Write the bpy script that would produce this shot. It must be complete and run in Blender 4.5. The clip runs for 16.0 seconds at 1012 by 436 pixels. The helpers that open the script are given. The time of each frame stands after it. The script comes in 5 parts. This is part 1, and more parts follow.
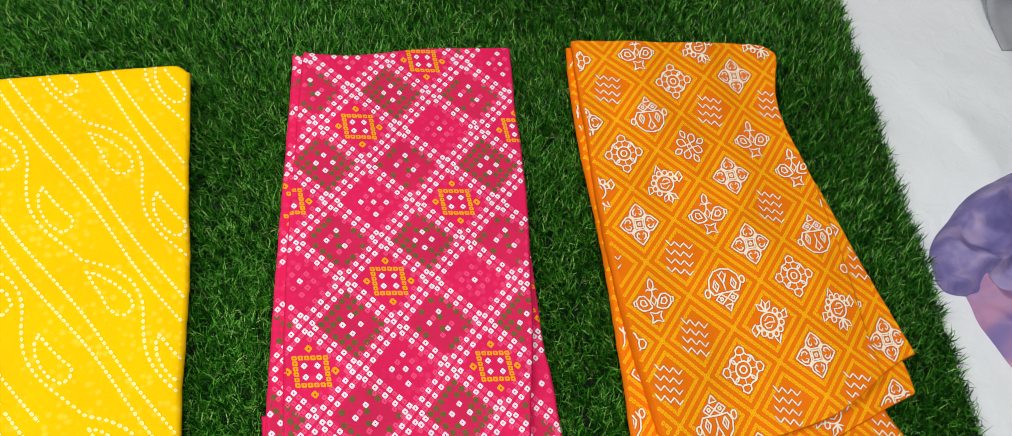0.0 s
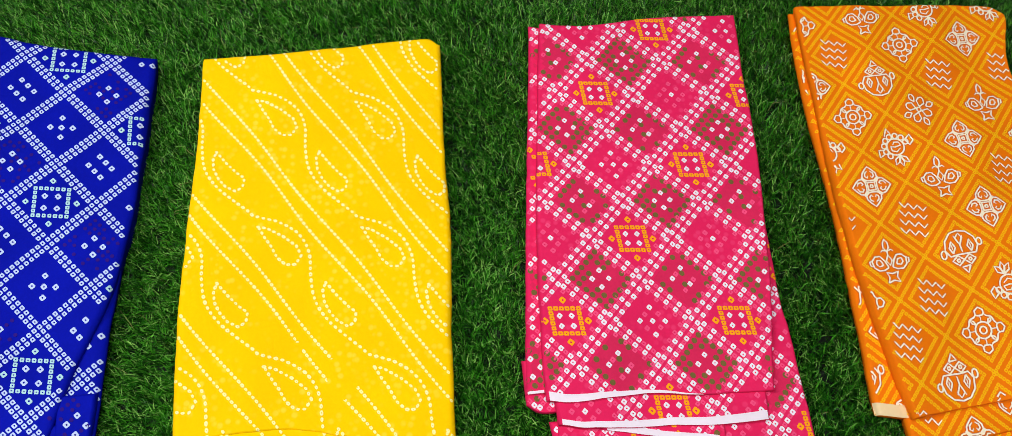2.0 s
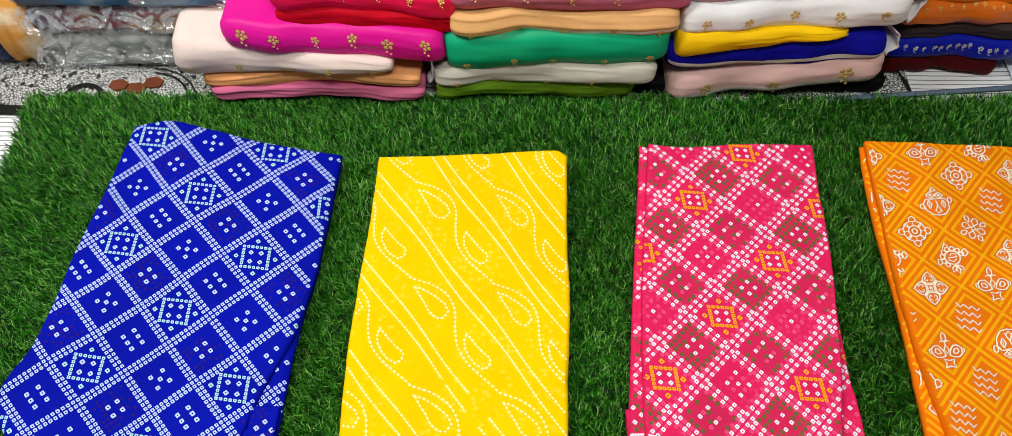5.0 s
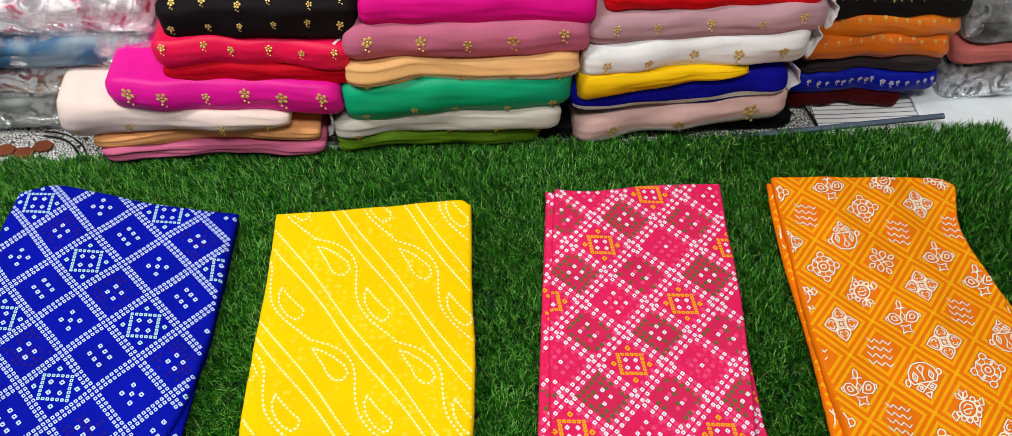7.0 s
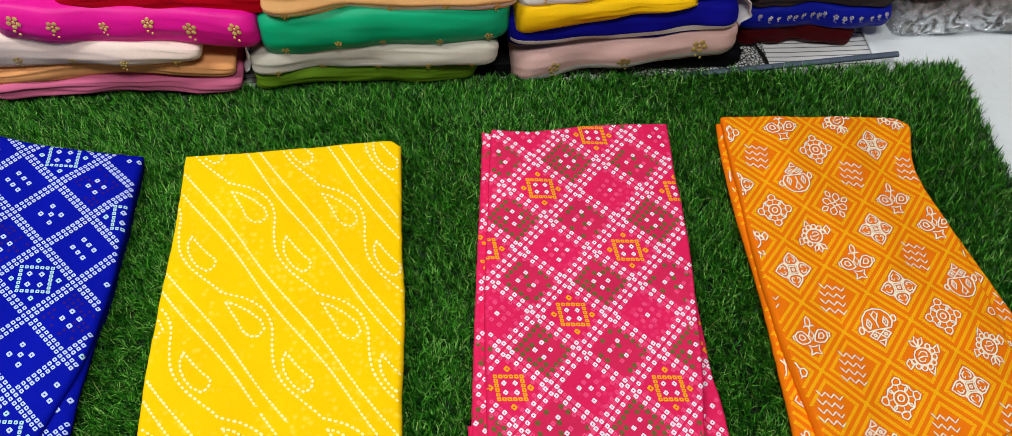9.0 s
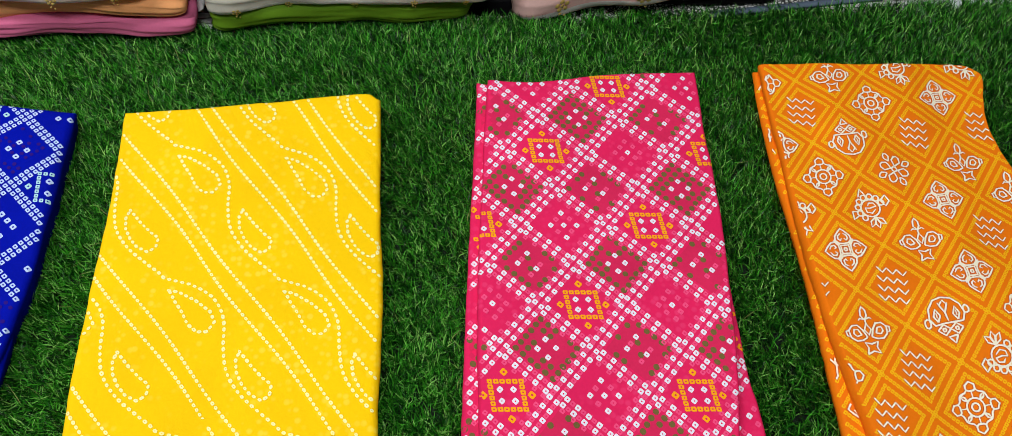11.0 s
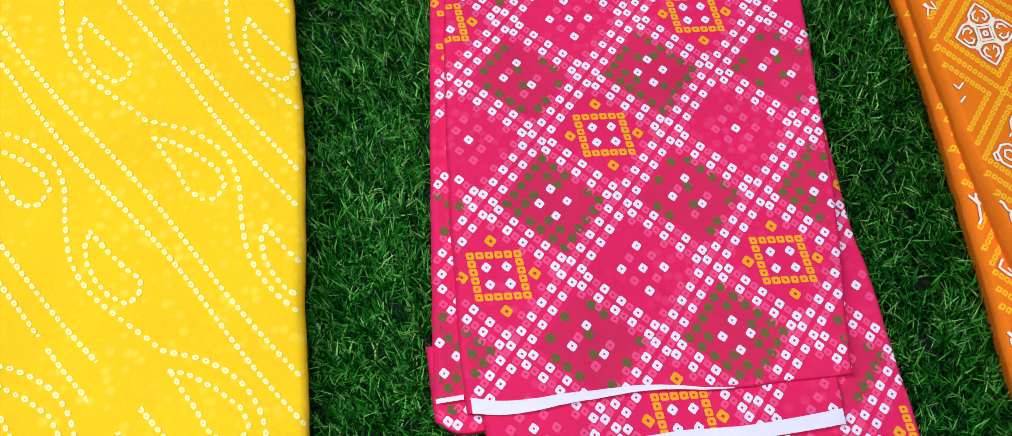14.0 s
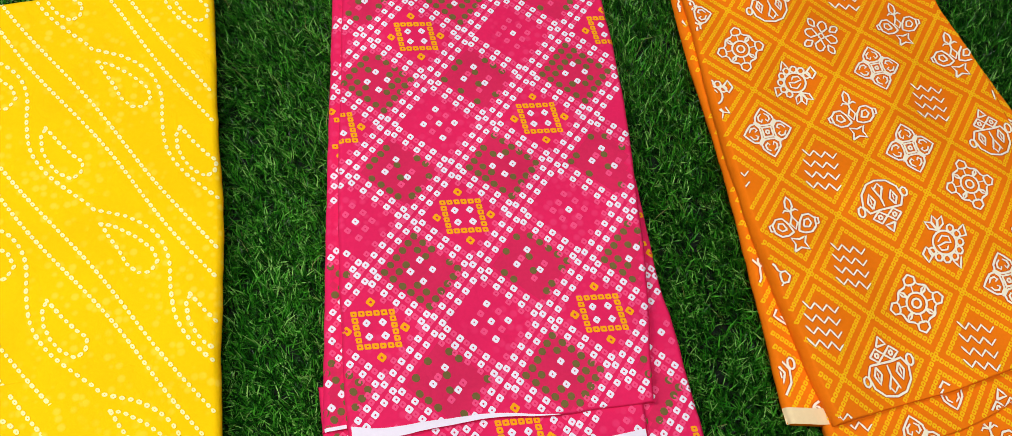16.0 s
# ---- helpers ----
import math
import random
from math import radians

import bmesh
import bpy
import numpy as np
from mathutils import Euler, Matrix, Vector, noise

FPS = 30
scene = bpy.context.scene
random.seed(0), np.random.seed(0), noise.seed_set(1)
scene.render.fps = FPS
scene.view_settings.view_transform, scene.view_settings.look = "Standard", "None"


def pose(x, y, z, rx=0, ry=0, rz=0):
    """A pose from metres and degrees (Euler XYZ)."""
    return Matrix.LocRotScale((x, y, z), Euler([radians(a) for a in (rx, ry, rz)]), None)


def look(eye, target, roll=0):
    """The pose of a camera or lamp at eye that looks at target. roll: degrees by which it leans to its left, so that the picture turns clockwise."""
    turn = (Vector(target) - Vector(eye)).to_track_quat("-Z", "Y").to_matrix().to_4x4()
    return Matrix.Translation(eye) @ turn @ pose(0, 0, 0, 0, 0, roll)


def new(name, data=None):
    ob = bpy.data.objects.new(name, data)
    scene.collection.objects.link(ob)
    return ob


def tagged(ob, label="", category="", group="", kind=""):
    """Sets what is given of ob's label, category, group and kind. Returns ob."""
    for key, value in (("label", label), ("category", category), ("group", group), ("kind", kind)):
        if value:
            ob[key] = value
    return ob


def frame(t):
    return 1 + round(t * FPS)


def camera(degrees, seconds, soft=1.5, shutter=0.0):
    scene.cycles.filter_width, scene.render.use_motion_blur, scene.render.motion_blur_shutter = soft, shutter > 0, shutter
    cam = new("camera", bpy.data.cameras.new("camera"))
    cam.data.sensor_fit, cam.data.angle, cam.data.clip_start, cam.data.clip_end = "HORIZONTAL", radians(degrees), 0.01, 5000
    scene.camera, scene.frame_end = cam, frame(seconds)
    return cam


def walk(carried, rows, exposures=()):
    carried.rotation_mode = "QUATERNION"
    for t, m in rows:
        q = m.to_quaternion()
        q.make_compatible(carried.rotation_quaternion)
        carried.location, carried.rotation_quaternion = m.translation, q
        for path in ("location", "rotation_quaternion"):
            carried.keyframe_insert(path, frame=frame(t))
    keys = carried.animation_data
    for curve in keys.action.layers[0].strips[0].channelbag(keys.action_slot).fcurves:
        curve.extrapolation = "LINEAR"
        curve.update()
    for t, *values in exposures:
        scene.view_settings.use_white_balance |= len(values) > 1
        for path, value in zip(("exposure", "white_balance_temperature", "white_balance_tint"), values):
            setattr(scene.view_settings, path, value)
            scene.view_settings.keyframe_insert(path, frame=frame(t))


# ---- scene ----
cam = camera(59.1, 16.0, 0.7)
PATH = [
    (0, (-0.085, 0.159, 0.941), (0.342, 1.0, -0.822), 20.2),
    (0.5, (-0.102, 0.156, 0.949), (0.288, 0.998, -0.822), 18.2),
    (1, (-0.129, 0.16, 0.953), (0.211, 0.984, -0.837), 15.7),
    (1.5, (-0.179, 0.151, 0.962), (0.085, 0.974, -0.842), 11.8),
    (2, (-0.234, 0.139, 0.973), (-0.073, 0.958, -0.844), 6.3),
    (2.5, (-0.285, 0.12, 0.975), (-0.159, 0.941, -0.844), 4.4),
    (3, (-0.318, 0.08, 0.992), (-0.229, 0.909, -0.826), 2.7),
    (3.5, (-0.341, 0.036, 1.052), (-0.306, 0.898, -0.752), -0.2),
    (4, (-0.333, 0.017, 1.09), (-0.339, 0.954, -0.677), -2.3),
    (4.5, (-0.312, -0.027, 1.105), (-0.325, 1.015, -0.602), -1.5),
    (5, (-0.304, -0.069, 1.121), (-0.308, 1.075, -0.52), -0.0),
    (5.2, (-0.304, -0.075, 1.128), (-0.291, 1.094, -0.494), 0.6),
    (7.3, (-0.218, -0.034, 1.082), (-0.109, 1.189, -0.496), 1.6),
    (7.5, (-0.218, -0.029, 1.073), (-0.096, 1.186, -0.51), 2.1),
    (8, (-0.211, -0.02, 1.047), (-0.066, 1.179, -0.546), 3.0),
    (8.5, (-0.202, -0.013, 1.027), (-0.036, 1.153, -0.589), 4.0),
    (9, (-0.199, -0.003, 1.006), (0.007, 1.136, -0.625), 5.6),
    (9.2, (-0.195, 0.0, 0.998), (0.013, 1.134, -0.636), 5.7),
    (11.3, (-0.164, 0.152, 0.845), (0.013, 1.16, -0.873), 5.4),
    (11.5, (-0.163, 0.162, 0.827), (0.015, 1.159, -0.897), 5.3),
    (12, (-0.162, 0.189, 0.784), (0.013, 1.131, -0.971), 5.2),
    (12.5, (-0.15, 0.208, 0.736), (0.016, 1.075, -1.059), 4.5),
    (13, (-0.145, 0.233, 0.69), (0.031, 1.031, -1.136), 5.4),
    (13.5, (-0.141, 0.254, 0.632), (0.035, 0.986, -1.22), 5.6),
    (14, (-0.136, 0.261, 0.588), (0.038, 0.971, -1.274), 5.8),
    (14.5, (-0.139, 0.279, 0.559), (0.04, 0.924, -1.326), 7.7),
    (15, (-0.149, 0.282, 0.594), (0.034, 0.931, -1.289), 8.2),
    (15.5, (-0.135, 0.248, 0.674), (0.09, 1.0, -1.166), 8.8),
    (16, (-0.079, 0.192, 0.743), (0.198, 1.019, -1.057), 9.3),
]
EXPOSURES = [(0, -0.23, 6500, 9), (3.5, -0.24, 6500, 9), (5.0, -0.14, 6500, 7), (7.3, -0.18, 6450, 8), (9.2, -0.25, 6400, 8), (11.3, -0.26, 6100, 6), (12.5, -0.25, 5850, 4), (13.5, -0.22, 5600, 5), (14.5, -0.19, 5200, 10), (15.0, -0.22, 4800, 16), (15.4, -0.30, 4200, 26), (15.7, -0.29, 5200, 18), (16, -0.21, 6300, 8)]
walk(cam, [(t, look(eye, target, roll)) for t, eye, target, roll in PATH], EXPOSURES)


# ---- world and light ----
world = bpy.data.worlds.new("world")
scene.world = world
world.use_nodes = True
world.node_tree.nodes["Background"].inputs[0].default_value = (0.9, 0.95, 1.0, 1)
world.node_tree.nodes["Background"].inputs[1].default_value = 0.3


def area_lamp(name, eye, target, sx, sy, watts, colour):
    data = bpy.data.lights.new(name, "AREA")
    data.shape, data.size, data.size_y, data.energy, data.color = "RECTANGLE", sx, sy, watts, colour
    ob = new(name, data)
    ob.matrix_world = look(eye, target)
    return ob


area_lamp("ceiling_light_tube", (-1.5, 0.7, 2.1), (-0.6, 0.6, 0), 0.25, 1.2, 45, (1.0, 0.98, 0.95))
area_lamp("ceiling_light_panel", (-0.15, -0.2, 2.5), (-0.1, 0.6, 0), 0.9, 0.4, 42, (1.0, 0.98, 0.95))


# ---- materials ----
def material(name, build):
    m = bpy.data.materials.new(name)
    m.use_nodes = True
    n, l = m.node_tree.nodes, m.node_tree.links
    build(n, l, n["Principled BSDF"])
    return m


def add(n, kind, **values):
    node = n.new(kind)
    for key, value in values.items():
        node.inputs[key.replace("_", " ")].default_value = value
    return node


def ramp(n, stops):
    r = n.new("ShaderNodeValToRGB")
    e = r.color_ramp.elements
    while len(e) < len(stops):
        e.new(0.5)
    for k, (p, c) in enumerate(stops):
        e[k].position, e[k].color = p, (*c, 1)
    return r


def shade(c, k):
    return tuple(min(1.0, v * k) for v in c)


def cloth_material(name, colour, rough=0.8, sheen=0.0, spread=0.12, weave=1500.0, gloss=0.12, ghost=None, rumpled=0.35):
    """Thin woven cloth: fine thread relief, soft uneven dye."""
    def build(n, l, b):
        tc = n.new("ShaderNodeTexCoord")
        big = add(n, "ShaderNodeTexNoise", Scale=14.0, Detail=3.0)
        fine = add(n, "ShaderNodeTexNoise", Scale=320.0, Detail=2.0)
        thread = add(n, "ShaderNodeTexNoise", Scale=weave, Detail=1.0)
        for t in (big, fine, thread):
            l.new(tc.outputs["Object"], t.inputs["Vector"])
        mix = n.new("ShaderNodeMath")
        mix.operation = "MULTIPLY_ADD"
        mix.inputs[1].default_value = 0.4
        l.new(fine.outputs["Fac"], mix.inputs[0])
        l.new(big.outputs["Fac"], mix.inputs[2])
        r = ramp(n, [(0.35, shade(colour, 1 - spread)), (1.0, shade(colour, 1 + spread * 0.6))])
        l.new(mix.outputs[0], r.inputs[0])
        out = r.outputs[0]
        if ghost:
            v = add(n, "ShaderNodeTexVoronoi", Scale=105.0, Randomness=0.8)
            area = add(n, "ShaderNodeTexNoise", Scale=22.0, Detail=1.0)
            l.new(tc.outputs["Object"], v.inputs["Vector"])
            l.new(tc.outputs["Object"], area.inputs["Vector"])
            spot = ramp(n, [(0.22, (1, 1, 1)), (0.42, (0, 0, 0))])
            where = ramp(n, [(0.42, (0, 0, 0)), (0.62, (0.55, 0.55, 0.55))])
            l.new(v.outputs["Distance"], spot.inputs[0])
            l.new(area.outputs["Fac"], where.inputs[0])
            both = n.new("ShaderNodeMath")
            both.operation = "MULTIPLY"
            l.new(spot.outputs[0], both.inputs[0])
            l.new(where.outputs[0], both.inputs[1])
            over = n.new("ShaderNodeMix")
            over.data_type = "RGBA"
            l.new(both.outputs[0], over.inputs[0])
            l.new(out, over.inputs[6])
            over.inputs[7].default_value = (*ghost, 1)
            out = over.outputs[2]
        l.new(out, b.inputs["Base Color"])
        bump = add(n, "ShaderNodeBump", Strength=0.15, Distance=0.0006)
        l.new(thread.outputs["Fac"], bump.inputs["Height"])
        soft = add(n, "ShaderNodeTexNoise", Scale=30.0, Detail=3.0, Distortion=0.8)
        l.new(tc.outputs["Object"], soft.inputs["Vector"])
        rumple = add(n, "ShaderNodeBump", Strength=rumpled, Distance=0.006)
        l.new(soft.outputs["Fac"], rumple.inputs["Height"])
        l.new(rumple.outputs[0], bump.inputs["Normal"])
        l.new(bump.outputs[0], b.inputs["Normal"])
        b.inputs["Roughness"].default_value = rough
        b.inputs["Specular IOR Level"].default_value = gloss
        b.inputs["Sheen Weight"].default_value = sheen
        b.inputs["Sheen Roughness"].default_value = 0.4
    return material(name, build)


def plain_material(name, colour, rough=0.6, metal=0.0, noise_scale=60.0, spread=0.1):
    def build(n, l, b):
        tc = n.new("ShaderNodeTexCoord")
        t = add(n, "ShaderNodeTexNoise", Scale=noise_scale, Detail=4.0)
        l.new(tc.outputs["Object"], t.inputs["Vector"])
        r = ramp(n, [(0.3, shade(colour, 1 - spread)), (0.75, shade(colour, 1 + spread))])
        l.new(t.outputs["Fac"], r.inputs[0])
        l.new(r.outputs[0], b.inputs["Base Color"])
        b.inputs["Roughness"].default_value = rough
        b.inputs["Metallic"].default_value = metal
    return material(name, build)


def grass_build(n, l, b):
    geo = n.new("ShaderNodeNewGeometry")
    r = ramp(n, [(0.0, (0.001, 0.008, 0.001)), (0.38, (0.004, 0.052, 0.002)), (0.62, (0.023, 0.20, 0.007)), (0.86, (0.09, 0.41, 0.027)), (1.0, (0.36, 0.68, 0.16))])
    l.new(geo.outputs["Random Per Island"], r.inputs[0])
    l.new(r.outputs[0], b.inputs["Base Color"])
    b.inputs["Roughness"].default_value = 0.34
    b.inputs["Specular IOR Level"].default_value = 0.35


GRASS = material("turf_fibre", grass_build)
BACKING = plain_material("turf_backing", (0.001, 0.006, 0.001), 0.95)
DRY = plain_material("dry_fibre", (0.3, 0.33, 0.1), 0.7)
FLOOR = plain_material("floor_stone", (0.5, 0.49, 0.47), 0.4, 0, 9.0)
PAINT = plain_material("wall_paint", (0.34, 0.34, 0.33), 0.8, 0, 5.0, 0.04)
LAMP_BODY = plain_material("lamp_body", (0.8, 0.8, 0.8), 0.5)
BLUE = cloth_material("blue_cloth", (0.001, 0.005, 0.345), 0.75, spread=0.25, gloss=0.05)
BLUE_PALE = cloth_material("blue_reverse", (0.10, 0.20, 0.72))
YELLOW = cloth_material("yellow_cloth", (0.95, 0.585, 0.0), spread=0.09, gloss=0.05, ghost=(0.97, 0.72, 0.06))
PINK = cloth_material("pink_cloth", (0.74, 0.014, 0.105), spread=0.12, ghost=(0.82, 0.05, 0.18))
PINK_DARK = cloth_material("pink_cell", (0.64, 0.018, 0.092), spread=0.15)
ORANGE = cloth_material("orange_cloth", (0.87, 0.19, 0.001), spread=0.12)
WHITE_INK = cloth_material("white_print", (0.80, 0.75, 0.86), spread=0.05)
BLUE_INK = cloth_material("pale_blue_print", (0.46, 0.57, 0.86), spread=0.08)
PLUM_INK = cloth_material("plum_print", (0.02, 0.004, 0.20), spread=0.3)
MINT_INK = cloth_material("mint_print", (0.38, 0.62, 0.70), spread=0.08)
CREAM_INK = cloth_material("cream_print", (0.95, 0.85, 0.36), spread=0.06)
GOLD_INK = cloth_material("yellow_print", (0.97, 0.52, 0.004), spread=0.1)
RUST_INK = cloth_material("rust_print", (0.52, 0.075, 0.001), spread=0.2)
AMBER_INK = cloth_material("amber_print", (0.88, 0.36, 0.004), spread=0.1)
IVORY_INK = cloth_material("ivory_print", (0.93, 0.84, 0.66), spread=0.05)
ROSE_INK = cloth_material("rose_print", (0.84, 0.075, 0.215), spread=0.1)
OLIVE_INK = cloth_material("olive_print", (0.16, 0.115, 0.035), spread=0.2)
SELVEDGE = cloth_material("white_selvedge", (0.84, 0.76, 0.88), spread=0.06)
PALE_HEM = cloth_material("pale_cream_selvedge", (0.90, 0.84, 0.66), spread=0.08)
CREAM_CLOTH = cloth_material("cream_cloth", (0.85, 0.66, 0.38), spread=0.1)


# ---- mesh helpers ----
def mesh_from(name, verts, faces, mat, parent=None, label="", smooth=True):
    me = bpy.data.meshes.new(name)
    me.from_pydata([tuple(v) for v in verts], [], faces)
    me.materials.append(mat)
    if smooth:
        me.shade_smooth()
    me.update()
    ob = new(name, me)
    if parent is not None:
        ob.parent = parent
    if label:
        ob["label"] = label
    return ob


def empty(name, place, label, category, group=""):
    ob = new(name)
    ob.location = place
    return tagged(ob, label, category, group)


def part(name, verts, faces, mat, parent, label="", smooth=True):
    """One mesh under a thing; verts are in world metres."""
    o = parent.location
    if parent.parent is not None:
        o = o + parent.parent.location
    return mesh_from(name, [(v[0] - o[0], v[1] - o[1], v[2] - o[2]) for v in verts], faces, mat, parent, label, smooth)


def box_data(x0, x1, y0, y1, z0, z1):
    v = [(x, y, z) for z in (z0, z1) for y in (y0, y1) for x in (x0, x1)]
    f = [(0, 2, 3, 1), (4, 5, 7, 6), (0, 1, 5, 4), (2, 6, 7, 3), (1, 3, 7, 5), (0, 4, 6, 2)]
    return v, f


def curve_of(points):
    """A smooth function through a few (key, value) stations."""
    pts = sorted(points)
    k = [p[0] for p in pts]
    w = [p[1] for p in pts]
    slopes = []
    for i in range(len(k)):
        a, b = max(0, i - 1), min(len(k) - 1, i + 1)
        slopes.append((w[b] - w[a]) / (k[b] - k[a]))

    def f(x):
        if x <= k[0]:
            return w[0] + slopes[0] * (x - k[0]) * 0.5
        if x >= k[-1]:
            return w[-1] + slopes[-1] * (x - k[-1]) * 0.5
        i = 0
        while x > k[i + 1]:
            i += 1
        h = k[i + 1] - k[i]
        s = (x - k[i]) / h
        return (w[i] * (1 + 2 * s) * (1 - s) ** 2 + slopes[i] * h * s * (1 - s) ** 2
                + w[i + 1] * s * s * (3 - 2 * s) + slopes[i + 1] * h * s * s * (s - 1))
    return f


class Sheet:
    """A folded layer of cloth lying flat: four side curves, a height and soft creases."""

    def __init__(self, left, right, bottom, top, low, high, round_edge=0.012, wave=0.0016, seed=0, slope=0.0):
        def uneven(points, k):
            f = curve_of(points)
            return lambda q: f(q) + 0.0011 * noise.noise((q * 22, seed * 1.7, k)) + 0.0006 * noise.noise((q * 61, seed, k))

        self.left, self.right, self.bottom, self.top = (uneven(c, k) for k, c in enumerate((left, right, bottom, top)))
        self.low, self.high, self.r, self.wave, self.seed, self.slope = low, high, round_edge, wave, seed, slope
        self.box = (min(v for _, v in left) - 0.01, max(v for _, v in right) + 0.01, min(v for _, v in bottom) - 0.01, max(v for _, v in top) + 0.01)

    def depth(self, x, y):
        if not (self.box[0] < x < self.box[1] and self.box[2] < y < self.box[3]):
            return -1.0
        return min(x - self.left(y), self.right(y) - x, 3.5 * (y - self.bottom(x)), self.top(x) - y)

    def z(self, x, y):
        d = max(0.0, min(1.0, self.depth(x, y) / self.r))
        rise = math.sqrt(1 - (1 - d) ** 2)
        crease = noise.noise((x * 7 + self.seed, y * 5, self.seed)) + 0.5 * noise.noise((x * 19, y * 11 + self.seed, 3.0))
        ridge = max(0.0, 1 - 3.2 * abs(noise.noise((x * 2.3 + y * 1.6 + self.seed, (y - x) * 0.8, self.seed * 1.3)))) ** 2
        lip = min(self.high - self.low, 0.0065)
        return self.high - lip * (1 - rise) + self.wave * (crease + 0.8 * ridge) * d + self.slope * max(0.0, (y - 0.6) / 0.2) ** 2

    def clamp(self, x, y):
        x = min(max(x, self.left(y) + 0.0004), self.right(y) - 0.0004)
        y = min(max(y, self.bottom(x) + 0.0004), self.top(x) - 0.0004)
        return x, y

    def at(self, u, v):
        y = self.bottom(0.5 * (self.left(0.5) + self.right(0.5))) * (1 - v) + 0.8 * v
        x = 0
        for _ in range(6):
            x = self.left(y) * (1 - u) + self.right(y) * u
            y = self.bottom(x) * (1 - v) + self.top(x) * v
        return x, y

    def build(self, name, mat, parent, label="", nu=70, nv=110):
        def spread(n):
            inner = [k / n for k in range(n + 1)]
            extra = [0.0005, 0.001, 0.002, 0.004, 0.006, 0.011, 0.017, 0.024, 0.032]
            return sorted(set(inner + extra + [1 - e for e in extra]))
        us, vs = spread(nu), spread(nv)
        verts, faces = [], []
        for v in vs:
            for u in us:
                x, y = self.at(u, v)
                verts.append((x, y, self.z(x, y)))
        w = len(us)
        for j in range(len(vs) - 1):
            for i in range(w - 1):
                a = j * w + i
                faces.append((a, a + 1, a + w + 1, a + w))
        rim = [i for i in range(w)] + [j * w + w - 1 for j in range(1, len(vs))]
        rim += [(len(vs) - 1) * w + i for i in range(w - 2, -1, -1)] + [j * w for j in range(len(vs) - 2, 0, -1)]
        base = len(verts)
        cx = sum(verts[i][0] for i in rim) / len(rim)
        cy = sum(verts[i][1] for i in rim) / len(rim)
        for i in rim:
            x, y, z = verts[i]
            verts.append((x + max(-0.007, min(0.007, (cx - x) * 0.4)), y + max(-0.007, min(0.007, (cy - y) * 0.4)), self.low - 0.013))
        for k in range(len(rim)):
            m = (k + 1) % len(rim)
            faces.append((rim[m], rim[k], base + k, base + m))
        return part(name, verts, faces, mat, parent, label)


